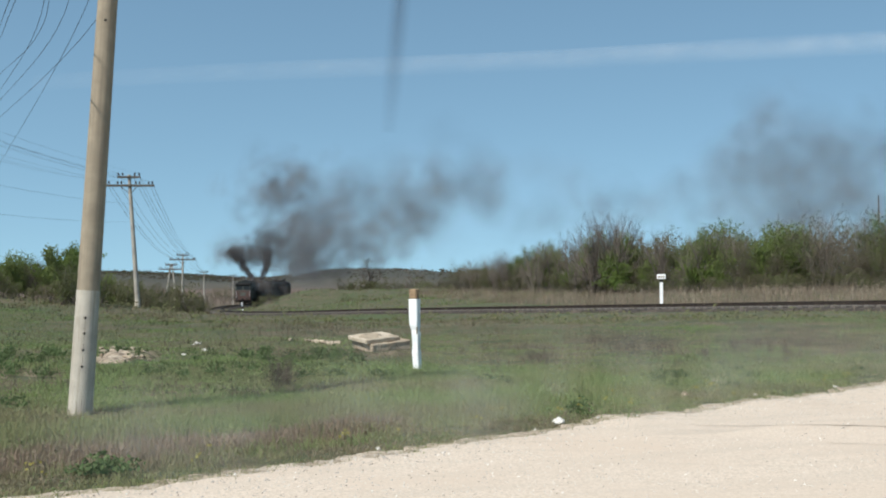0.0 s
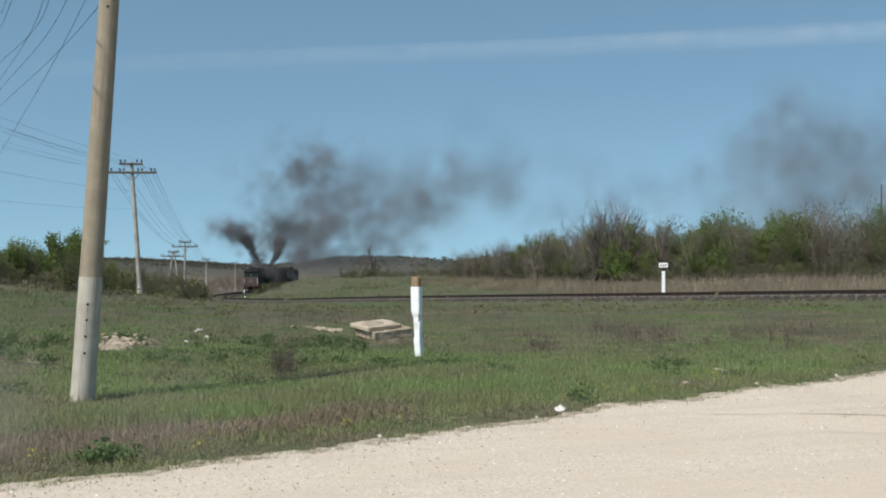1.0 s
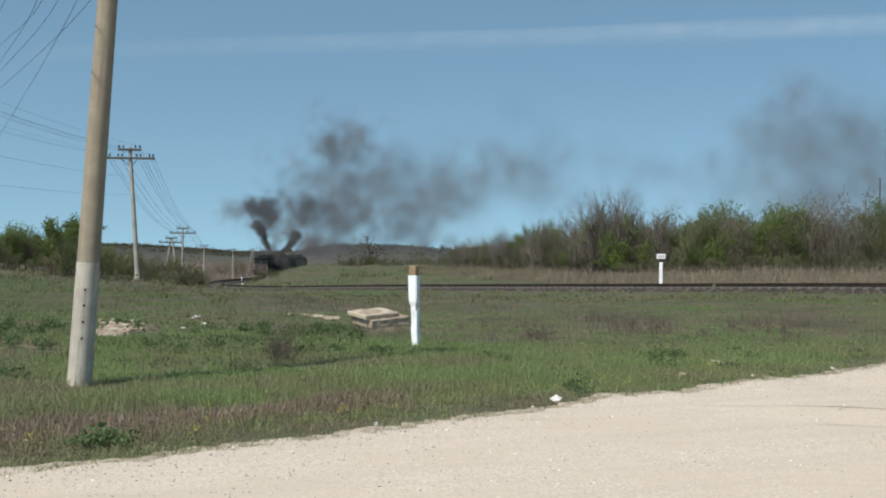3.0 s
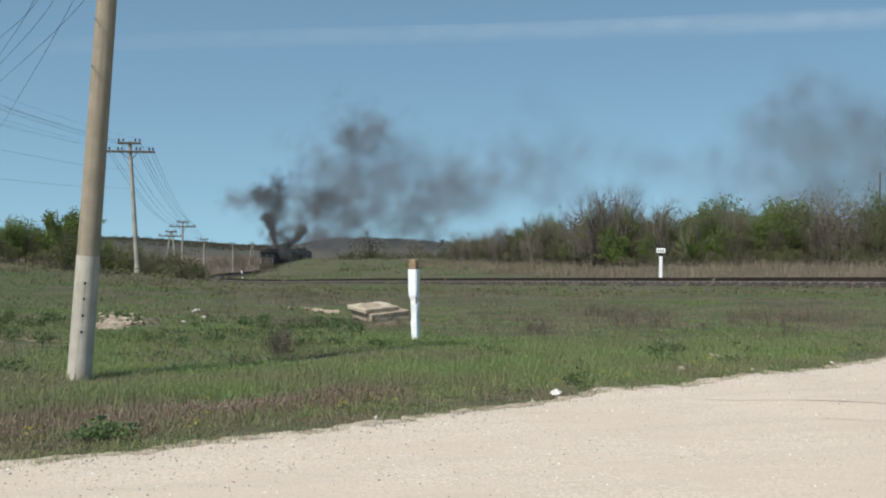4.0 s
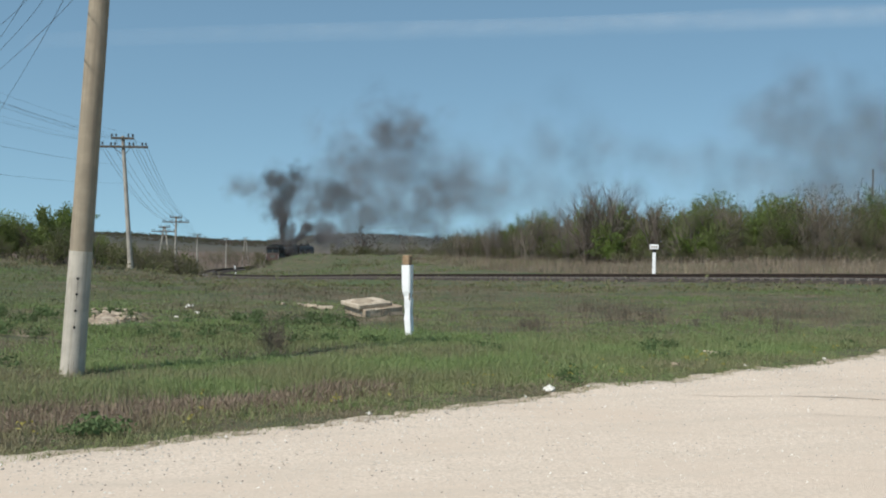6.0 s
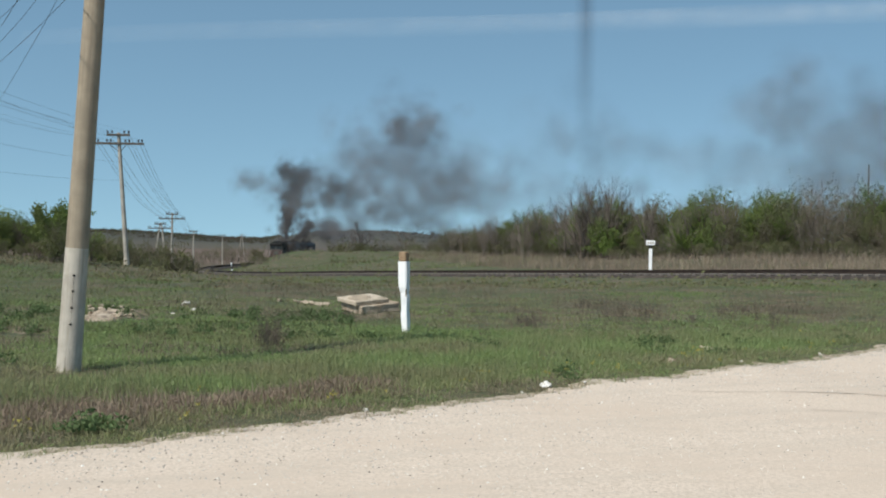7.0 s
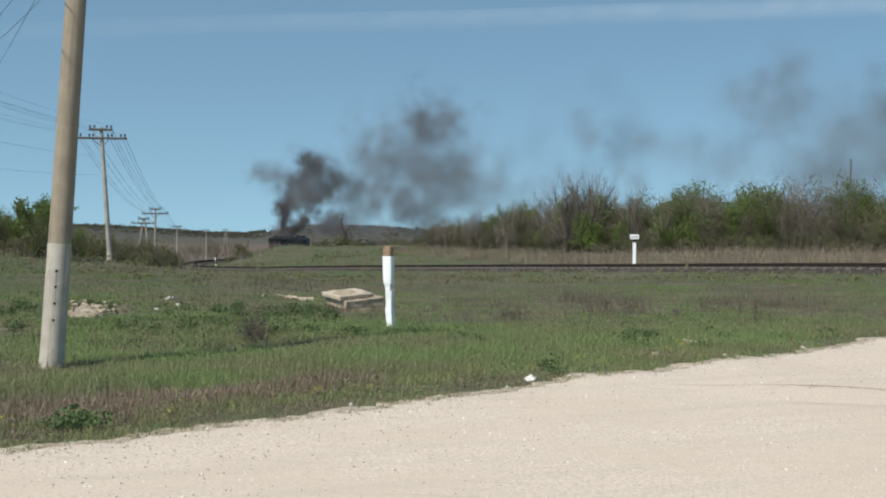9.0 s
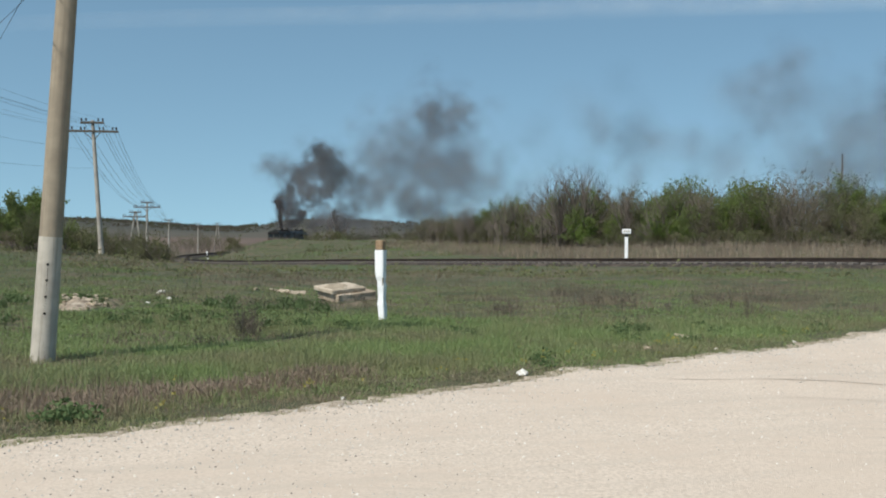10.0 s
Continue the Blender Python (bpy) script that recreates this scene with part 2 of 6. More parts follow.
M_FRESH = hazy("fresh_soot", (0.16, 0.15, 0.145), 0.2, 0.36, 0.35)
M_THIN = hazy("thin_soot", (0.27, 0.26, 0.26), 0.09, 0.12, 0.45)
M_DUST = hazy("road_dust", (0.72, 0.66, 0.56), 0.10, 0.8, 0.5)
M_TYRE = noisy("wheel_worn_gravel", (0.54, 0.455, 0.36), (0.47, 0.40, 0.32), 9, bump=0.3, bump_scale=25)
M_WEED = leafy("weed_leaf", (0.105, 0.165, 0.055), (0.17, 0.235, 0.085), (0.125, 0.17, 0.07), 0.6, 0.25)
M_BROAD = leafy("broad_weed_leaf", (0.075, 0.115, 0.045), (0.125, 0.17, 0.07), (0.095, 0.13, 0.055), 0.6, 0.2)
M_DEADTWIG = leafy("dead_stalks", (0.115, 0.094, 0.07), (0.17, 0.14, 0.105), (0.10, 0.084, 0.062), 0.5, 0.1)
M_DARKPEB = noisy("dark_pebble", (0.18, 0.15, 0.13), (0.11, 0.10, 0.09), 9)


# ---- building helpers ----
def part(name, bm, mat, parent=None, label="", smooth=False):
    """Links a bmesh as one mesh object under a thing or a part."""
    me = bpy.data.meshes.new(name)
    bm.normal_update()
    bm.to_mesh(me)
    bm.free()
    me.materials.append(mat)
    if smooth:
        me.polygons.foreach_set("use_smooth", [True] * len(me.polygons))
        me.set_sharp_from_angle(angle=radians(40))
    ob = new(name, me)
    if parent:
        ob.parent = parent
    if label:
        tagged(ob, label)
    return ob


def box(bm, x, y, z, sx, sy, sz, m=None, bevel=0.0):
    """A box by its centre and full sizes."""
    mm = (m or Matrix()) @ Matrix.Translation((x, y, z)) @ Matrix.Diagonal((sx, sy, sz, 1))
    r = bmesh.ops.create_cube(bm, size=1, matrix=mm)
    if bevel:
        edges = list({e for v in r["verts"] for e in v.link_edges})
        bmesh.ops.bevel(bm, geom=edges, offset=bevel, segments=1, affect="EDGES")
    return bm


def rod(bm, a, b, r1, r2=None, sides=8):
    """A tapered rod from a to b."""
    a, b = Vector(a), Vector(b)
    m = Matrix.Translation((a + b) / 2) @ (b - a).to_track_quat("Z", "Y").to_matrix().to_4x4()
    bmesh.ops.create_cone(bm, cap_ends=True, segments=sides, radius1=r1, radius2=r1 if r2 is None else r2, depth=(b - a).length, matrix=m)
    return bm


def boxes(*rows, bevel=0.0):
    bm = bmesh.new()
    for r in rows:
        box(bm, *r, bevel=bevel)
    return bm


def rods(*rows, sides=8):
    bm = bmesh.new()
    for r in rows:
        rod(bm, *r, sides=sides)
    return bm


def mesh_of(name, verts, faces, mat, smooth=False):
    """A mesh object from numpy arrays of points and of equal-sided faces."""
    me = bpy.data.meshes.new(name)
    faces = np.asarray(faces, dtype=np.int32)
    k = faces.shape[1]
    me.vertices.add(len(verts))
    me.vertices.foreach_set("co", np.asarray(verts, dtype=np.float32).ravel())
    me.loops.add(faces.size)
    me.loops.foreach_set("vertex_index", faces.ravel())
    me.polygons.add(len(faces))
    me.polygons.foreach_set("loop_start", np.arange(len(faces), dtype=np.int32) * k)
    me.polygons.foreach_set("use_smooth", np.full(len(faces), smooth))
    me.update(calc_edges=True)
    me.materials.append(mat)
    return new(name, me)


def thing(name, m, label, category, group="", kind=""):
    ob = new(name)
    ob.matrix_basis = m
    return tagged(ob, label, category, group, kind)


# ---- the lie of the land ----
# railway axis: northing, easting, height of the rail head
TRACK = np.array([(-60, 120, 3.0), (-25, 82, 2.2), (0, 58, 1.6), (20, 40.5, 1.1), (36, 27.8, 0.75), (47, 19.6, 0.48), (58, 12.0, 0.07),
                  (85, -3.6, -0.93), (115, -17.8, -2.1), (140, -27.6, -2.82), (163, -34.3, -3.28), (185, -37.5, -3.48),
                  (206, -37.0, -3.6), (257, -32.0, -3.8), (320, -25.5, -4.0), (420, -15.0, -4.3), (600, 5.0, -5.0)])


def spline(q, xs, ys):
    """Smooth curve through (xs, ys) at q."""
    q = np.asarray(q, dtype=float)
    d = np.gradient(ys, xs)
    i = np.clip(np.searchsorted(xs, q) - 1, 0, len(xs) - 2)
    h = xs[i + 1] - xs[i]
    s = (q - xs[i]) / h
    return ((2 * s**3 - 3 * s**2 + 1) * ys[i] + (s**3 - 2 * s**2 + s) * h * d[i] + (3 * s**2 - 2 * s**3) * ys[i + 1] + (s**3 - s**2) * h * d[i + 1])


LINE_Y = np.linspace(-60, 600, 1321)
LINE_X, LINE_Z = spline(LINE_Y, TRACK[:, 0], TRACK[:, 1]), spline(LINE_Y, TRACK[:, 0], TRACK[:, 2])
LINE_S = np.concatenate(([0], np.cumsum(np.hypot(np.diff(LINE_X), np.diff(LINE_Y)))))


def on_line(s, aside=0.0):
    """Place, heading and height on the railway, s metres along it, and a distance aside to its right."""
    x, y, z = (float(np.interp(s, LINE_S, v)) for v in (LINE_X, LINE_Y, LINE_Z))
    x2, y2 = (float(np.interp(s + 0.6, LINE_S, v)) for v in (LINE_X, LINE_Y))
    x1, y1 = (float(np.interp(s - 0.6, LINE_S, v)) for v in (LINE_X, LINE_Y))
    way = Vector((x2 - x1, y2 - y1, 0)).normalized()
    return Vector((x + way.y * aside, y - way.x * aside, z)), math.atan2(way.x, way.y)


# heights of the steppe: east, north, height
LAND = np.array([(0, 0, 0), (-40, 0, 0.3), (60, -20, 1.0), (0, -60, 0), (-100, -40, 1), (10, 12, 0), (-10, 14, 0), (0, 22, -0.03), (-9, 28, 0.0), (10, 28, 0.05),
                 (-16, 54, 0.15), (-23, 48, 0.9), (-34, 58, 1.6), (-45, 40, 1.5), (-60, 80, 1.0), (-6.8, 45, -0.3), (-9, 60, -0.8), (-12, 80, -1.65), (-15, 100, -2.4), (-9, 45, -0.25),
                 (-12.4, 62, -0.9), (-17, 85, -1.95), (-22, 110, -3.0), (-28, 135, -3.7), (9, 43, -0.2), (-26, 86, -1.9), (-29, 108, -3.0), (-38, 150, -4.2), (-42, 212, -4.6),
                 (-90, 160, -3.5), (-60, 300, -5), (0, 45, -0.35), (0, 62, -0.95), (40, 75, 0.2), (30, 100, 0.15), (6, 125, -0.9), (8, 150, -0.2), (24, 128, 0.15), (20, 92, -0.25), (-2, 160, -0.8), (80, 60, 1.5), (60, 140, 0.5),
                 (0, 190, -3.0), (60, 260, -3)])
_k = len(LAND)
_d = np.linalg.norm(LAND[:, None, :2] - LAND[None, :, :2], axis=2)
_A = np.zeros((_k + 3, _k + 3))
_A[:_k, :_k] = _d + np.eye(_k) * 0.0
_A[:_k, _k], _A[:_k, _k + 1:], _A[_k, :_k], _A[_k + 1:, :_k] = 1, LAND[:, :2], 1, LAND[:, :2].T
LAND_W = np.linalg.solve(_A, np.concatenate((LAND[:, 2], np.zeros(3))))


def step(a, b, v):
    s = np.clip((v - a) / (b - a), 0, 1)
    return s * s * (3 - 2 * s)


def ripple(x, y, size, seed=0.0):
    """Cheap smooth unevenness between -1 and 1."""
    a, b = x / size + seed, y / size - seed * 1.7
    return (np.sin(a * 1.9 + np.sin(b * 1.3 + seed)) + np.sin(b * 2.3 + np.sin(a * 1.1) * 1.5) + np.sin((a + b) * 1.37 + 2.0 * np.sin(a * 0.7 - b * 0.9))) / 3


def height(x, y):
    """The ground's height at arrays x, y."""
    x, y = np.asarray(x, dtype=float), np.asarray(y, dtype=float)
    r = np.hypot(x, y)
    near = np.zeros_like(x) + LAND_W[_k] + LAND_W[_k + 1] * x + LAND_W[_k + 2] * y
    for (cx, cy, _), w in zip(LAND, LAND_W):
        near = near + w * np.hypot(x - cx, y - cy)
    col = x / np.maximum(y, 1.0)                       # bearing as seen from the roadside
    ahead = step(0, 40, y)
    far = -5.0 + 0 * x
    hill = 13.4 * step(-0.165, -0.09, col) * (1 - step(-0.06, 0.03, col)) + 6.5 * step(-0.06, 0.02, col) + 8.2 * (1 - step(-0.3, -0.17, col)) + 3.0 * step(-0.32, -0.28, -col)
    far = far + ahead * (hill + 0.6 * ripple(x, y, 90)) * step(550, 1300, r) - 25 * step(1700, 3200, r)
    z = near + (far - near) * step(230, 420, r)
    flat = step(9, 20, r)                              # the roadside is level
    z = z * flat - 0.05 * (1 - flat)
    z = z + 0.025 * ripple(x, y, 0.8, 2.0) * step(9, 12, r) * (1 - step(24, 34, r)) + 0.06 * ripple(x, y, 2.7) * step(9, 16, r) + 0.06 * ripple(x, y, 11, 3.0) * step(14, 30, r)
    # the green bank beyond the railway
    bank = (1 - step(4, 26, np.abs(y - 178 - 0.15 * (x + 20)))) * step(-32.5, -20, x) * (1 - step(6, 40, x))
    z = z + (-0.6 + 0.3 * ripple(x, y, 7, 1.0) + 0.12 * ripple(x, y, 2.6, 2.0) - z) * bank
    # the railway's formation
    i = np.clip(np.round((y + 60) / 0.5).astype(int), 0, len(LINE_Y) - 1)
    sl = np.gradient(LINE_X, LINE_Y)[i]
    off = np.abs(x - LINE_X[i]) / np.sqrt(1 + sl**2)
    w = (1 - step(2.6, 8.0, off)) * (y < 600) * (y > -60)
    return z + (LINE_Z[i] - 0.47 - z) * w


def ground_z(x, y):
    return float(height(np.array([x]), np.array([y]))[0])


def place(u, d):
    """East and north of what lies d metres ahead on the bearing u (its tangent)."""
    return u * d, d


ang = np.concatenate((np.radians(np.linspace(-32, 32, 330)), np.radians(np.linspace(34, 326, 74))))
rad = np.concatenate(([0.0], np.geomspace(1.0, 3600, 330)))
ax, rx = np.meshgrid(ang, rad)
gx, gy = rx * np.sin(ax), rx * np.cos(ax)
gz = height(gx, gy)
na, nr = len(ang), len(rad)
ii, jj = np.meshgrid(np.arange(nr - 1), np.arange(na), indexing="ij")
quads = np.stack((ii * na + jj, ii * na + (jj + 1) % na, (ii + 1) * na + (jj + 1) % na, (ii + 1) * na + jj), axis=-1).reshape(-1, 4)[:, ::-1]
ground = tagged(mesh_of("ground", np.stack((gx, gy, gz), -1).reshape(-1, 3), quads, M_GROUND, True), "green and brown spring steppe with low hills", "ground", kind="structure")

# ---- gravel road: its far edge runs from north 7.7 at east -3.2 to north 15.8 at east 6.5
ROAD_WAY = Vector((1.0, 0.84, 0)).normalized()


def road_edge(s):
    """How far the ragged edge strays from its line, s metres along it."""
    return 0.05 * np.sin(s * 1.1) + 0.03 * np.sin(s * 2.9 + 1) + 0.035 * np.sin(s * 7.3 + 2) + 0.03 * np.sin(s * 17 + np.sin(s * 5)) + 0.015 * np.sin(s * 11 + 3 * np.sin(s * 3)) + 0.02 * np.sin(s * 41 + 2 * np.sin(s * 9)) + 0.004 * (s + 3) * (s < -3) * -1


ss, tt = np.linspace(-60, 90, 1500), np.concatenate(([0], np.geomspace(0.05, 17, 24)))
S, T = np.meshgrid(ss, tt)
back = T - road_edge(S) * (1 - T / 17)
rxx, ryy = ROAD_WAY.x * S + ROAD_WAY.y * back, 10.35 + ROAD_WAY.y * S - ROAD_WAY.x * back
rzz = height(rxx, ryy) + 0.012 * step(0, 0.5, T) - 0.022 * (T == 0) + 0.003 * ripple(rxx, ryy, 2.4) + 0.02
n1 = len(ss)
ii, jj = np.meshgrid(np.arange(len(tt) - 1), np.arange(n1 - 1), indexing="ij")
quads = np.stack((ii * n1 + jj, (ii + 1) * n1 + jj, (ii + 1) * n1 + jj + 1, ii * n1 + jj + 1), axis=-1).reshape(-1, 4)
tagged(mesh_of("road", np.stack((rxx, ryy, rzz), -1).reshape(-1, 3), quads, M_ROAD, True), "pale dusty gravel road with faint wheel tracks", "road", kind="structure")

# the dirty shoulder where gravel and grass mix
sh = np.concatenate((np.linspace(-0.26, 0.0, 5), np.linspace(0.06, 0.22, 3)))
S, T = np.meshgrid(np.linspace(-12, 20, 700), sh)
back = T - road_edge(S) + 0.12 * np.sin(S * 3.7 + 1) * (T < 0) * np.abs(T) * 2
rxx, ryy = ROAD_WAY.x * S + ROAD_WAY.y * back, 10.35 + ROAD_WAY.y * S - ROAD_WAY.x * back
rzz = height(rxx, ryy) + 0.014 - 0.012 * (T > 0.1) + 0.012 * ripple(rxx, ryy, 0.25) * (T < 0.2) - 0.03 * (T < -0.25)
ii, jj = np.meshgrid(np.arange(len(sh) - 1), np.arange(699), indexing="ij")
quads = np.stack((ii * 700 + jj, (ii + 1) * 700 + jj, (ii + 1) * 700 + jj + 1, ii * 700 + jj + 1), axis=-1).reshape(-1, 4)
M_SHOULDER = noisy("dirty_gravel", (0.47, 0.385, 0.29), (0.27, 0.22, 0.155), 11, (0.55, 0.46, 0.36), 2.2, bump=0.9, bump_scale=40)
tagged(mesh_of("road_shoulder", np.stack((rxx, ryy, rzz), -1).reshape(-1, 3), quads, M_SHOULDER, True), "dirty gravel shoulder between road and grass", "road shoulder", kind="structure")

# ---- railway ----
def sweep(name, profile, mat, s0, s1, stride, parent=None, aside=0.0):
    """A profile of (aside, up) drawn along the railway."""
    pts, n = [], len(profile)
    marks = np.arange(s0, s1, stride)
    for s in marks:
        p, a = on_line(s)
        for o, h in profile:
            pts.append((p.x + math.cos(a) * (o + aside), p.y - math.sin(a) * (o + aside), p.z + h))
    f = [(k * n + j, k * n + j + 1, (k + 1) * n + j + 1, (k + 1) * n + j) for k in range(len(marks) - 1) for j in range(n - 1)]
    ob = mesh_of(name, pts, f, mat)
    ob.parent = parent
    return ob


railway = thing("railway", Matrix(), "single railway track curving away on a dark ballast bed", "railway", kind="structure")
sweep("ballast_bed", [(-2.9, -0.95), (-1.65, -0.27), (1.65, -0.27), (2.9, -0.95)], M_BALLAST, 5, 640, 1.5, railway)
for side in (-0.796, 0.796):
    rail = sweep("rail", [(-0.07, -0.18), (-0.012, -0.15), (-0.012, -0.04), (-0.036, -0.03), (-0.036, 0.0), (0.036, 0.0), (0.036, -0.03), (0.012, -0.04), (0.012, -0.15), (0.07, -0.18)], M_RAIL, 5, 640, 1.2, railway, side)
    rail.name = "rail"
sl = bmesh.new()
box(sl, 0, 0, -0.285, 2.7, 0.26, 0.2, bevel=0.03)
sleeper = part("sleeper", sl, M_SLEEPER, railway)
SLEEPERS, FIRST = 300, 108.0
p, a = on_line(FIRST)
sleeper.matrix_basis = Matrix.Translation(p) @ Matrix.Rotation(-a, 4, "Z")
for k in range(1, SLEEPERS):
    p, a = on_line(FIRST + 0.56 * k)
    o = new("sleeper", sleeper.data)
    o.parent = railway
    o.matrix_basis = Matrix.Translation(p) @ Matrix.Rotation(-a + random.uniform(-0.02, 0.02), 4, "Z")


# ---- concrete pole by the road ----
def concrete_pole():
    x, y = -4.39, 13.05
    z = ground_z(x, y)
    lean = Matrix.Rotation(radians(3.2), 4, "Y") @ Matrix.Rotation(radians(-1.0), 4, "X")
    t = thing("concrete_pole", Matrix.Translation((x, y, z - 0.005)) @ lean, "leaning tapered concrete pole with a limewashed foot", "pole")
    part("limewashed_foot", rods(((0, 0, -0.5), (0, 0, 1.52), 0.149, 0.138), sides=40), M_LIMEWASH, t, "whitewashed lower length", True)
    part("shaft", rods(((0, 0, 1.52), (0, 0, 7.9), 0.135, 0.106), sides=40), M_CONCRETE, t, "", True)
    part("top_cap", rods(((0, 0, 7.9), (0, 0, 7.93), 0.101, 0.088), sides=24), M_CONCRETE, t)
    for h in (0.60, 0.80, 1.00, 1.19, 4.83):
        r = 0.146 - 0.0055 * h if h < 1.52 else 0.135 - 0.0046 * (h - 1.52)
        w = Vector((0.22, -1, 0)).normalized()
        part("bolt_hole", rods((w * (r - 0.03) + Vector((0, 0, h)), w * (r + 0.003) + Vector((0, 0, h)), 0.016), sides=12), M_HOLE, t)
    bm = bmesh.new()
    box(bm, 0.031, -0.1365, 0.89, 0.0018, 0.006, 0.6)
    part("hairline_crack", bm, M_HOLE, t)
    arm = boxes((0, 0, 7.6, 2.2, 0.1, 0.1), bevel=0.01)
    part("crossarm", arm, M_WOOD, t)
    return t


concrete_pole()


# ---- telegraph poles ----
def telegraph_pole(x, y, base, top, lean_deg=0.0, turn=0.0, pair=False, arms=2):
    h = top - base
    z0 = min(ground_z(x, y), base) - 0.4
    t = thing("telegraph_pole", Matrix.Translation((x, y, 0)) @ Matrix.Rotation(radians(turn), 4, "Z"),
              "pale concrete telegraph pole with timber crossarms and insulators" if not pair else "pale A-frame telegraph pole with splayed legs", "telegraph pole", "telegraph line")
    k = math.tan(radians(lean_deg))
    if pair:
        for s in (-1, 1):
            part("leg", rods(((s * 1.05 - 0.15 * s, 0, z0), (s * 0.06, 0, top), 0.11, 0.08)), M_PALE, t)
    else:
        part("shaft", rods(((k * (h + base - z0), 0, z0), (0, 0, top), 0.135, 0.085), sides=12), M_PALE, t, "", True)
        part("foot", rods(((k * h, 0, base - 0.1), (k * (h - 0.35), 0, base + 0.35), 0.15, 0.135), sides=12), M_LIMEWASH, t)
    for w, dz, cups in ((1.15, 0.12, (-0.52, -0.3, 0.3, 0.52)), (2.5, 0.55, (-1.18, -0.98, -0.55, -0.36, 0.36, 0.55, 1.0, 1.18)))[:arms]:
        part("crossarm", boxes((k * dz, -0.1, top - dz, w, 0.09, 0.11), bevel=0.01), M_WOOD, t)
        for c in cups:
            bm = rods(((c, -0.1, top - dz), (c, -0.1, top - dz + 0.12), 0.012))
            rod(bm, (c, -0.1, top - dz + 0.10), (c, -0.1, top - dz + 0.22), 0.055, 0.04)
            part("insulator", bm, M_INSUL, t)
    for s in (-1, 1):
        part("brace", rods(((k * 1.0, -0.06, top - 1.0), (s * 0.42, -0.06, top - 0.57), 0.018)), M_WOOD, t)
    return t


TEL = [(-15.75, 54.0, 0.17, 6.78, 4.0), (-24.6, 102.0, -2.75, 3.82, -0.4), (-32.3, 146.0, -4.1, 2.38, 0.3), (-41.2, 212.0, -4.6, 2.05, 0.3)]
for x, y, b, tp, ln in TEL:
    telegraph_pole(x, y, b, tp, -ln * -1, 3 if y < 60 else 0)
telegraph_pole(-27.2, 108.0, -2.85, 2.95, pair=True)
telegraph_pole(-46.2, 262.0, -4.7, 2.3, pair=True)


def cable(name, a, b, sag, r, mat=M_WIRE, label="thin dark overhead wire", n=24):
    """A hanging wire between two points."""
    a, b = Vector(a), Vector(b)
    cu = bpy.data.curves.new(name, "CURVE")
    cu.dimensions, cu.bevel_depth, cu.bevel_resolution = "3D", r, 1
    sp = cu.splines.new("POLY")
    sp.points.add(n)
    for i in range(n + 1):
        u = i / n
        q = a.lerp(b, u) - Vector((0, 0, 4 * sag * u * (1 - u)))
        sp.points[i].co = (*q, 1)
    ob = new(name, cu)
    cu.materials.append(mat)
    return tagged(ob, label, "wire", "overhead wires")


cups = (-1.18, -0.98, -0.55, 0.36, 0.55, 1.0, 1.18)
spans = [(-13.6, 8.0, 0, 7.0, 0)] + TEL
for (x1, y1, _, t1, _), (x2, y2, _, t2, _) in zip(spans, spans[1:]):
    for c in cups:
        cable("telegraph_wire", (x1 + c, y1 - 0.1, t1 - 0.35), (x2 + c, y2 - 0.1, t2 - 0.35), 0.55 + 0.12 * abs(c), 0.003 if y2 < 60 else 0.009)
    for c in (-0.5, 0.5):
        cable("telegraph_wire", (x1 + c, y1 - 0.1, t1 + 0.08), (x2 + c, y2 - 0.1, t2 + 0.08), 0.6, 0.003 if y2 < 60 else 0.009)
cable("telegraph_wire", (-13.6, 8.0, 5.0), (-15.6, 54, 5.3), 0.5, 0.004)
cable("telegraph_wire", (-13.6, 8.0, 3.9), (-15.5, 54, 4.4), 0.5, 0.004)


def ahead(x, y, d):
    """A place d metres north, at tangents x (east) and y (up) from the eye."""
    return Vector((x * d, d, EYE + y * d))


def power_wires():
    """Wires that leave the crossarm of the roadside pole and sag away to the north-west."""
    for k, ((xa, ya), (xb, yb)) in enumerate((((148, 0), (0, 270)), ((172, 10), (0, 185)), ((115, 0), (0, 155)), ((74, 0), (0, 138)), ((84, 0), (0, 108)), ((18, 0), (0, 45)), ((8, 0), (0, 22)))):
        c = Vector((-4.35 + 0.6 - 0.34 * k + (1.2 if k == 1 else 0), 13.0, 7.6))
        p1 = ahead((xa - 784) / 1893, (468 - ya) / 1893, 22)
        p2 = ahead((xb - 784) / 1893, (468 - yb) / 1893, max((5.9 if k else 4.7) / ((468 - yb) / 1893), 34))
        p3 = p2 + (p2 - p1) * 1.2 + Vector((0, 0, 0.5))
        if k > 4:                         # these come from a farther pole behind the road
            c = p1 + (p1 - p2) * 0.9
        knots = [c, p1, p2, p3]
        ts = (0.0, 0.3, 0.6, 1.0)
        pts = [tuple(float(spline(u, np.array(ts), np.array([q[i] for q in knots]))) for i in range(3)) for u in np.linspace(0, 1, 31)]
        cu = bpy.data.curves.new("power_line_wire", "CURVE")
        cu.dimensions, cu.bevel_depth, cu.bevel_resolution = "3D", 0.006, 1
        sp = cu.splines.new("POLY")
        sp.points.add(30)
        for q, p in zip(sp.points, pts):
            q.co = (*p, 1)
        cu.materials.append(M_WIRE)
        tagged(new("power_line_wire", cu), "dark power line wire hanging from the pole", "wire", "overhead wires")


power_wires()


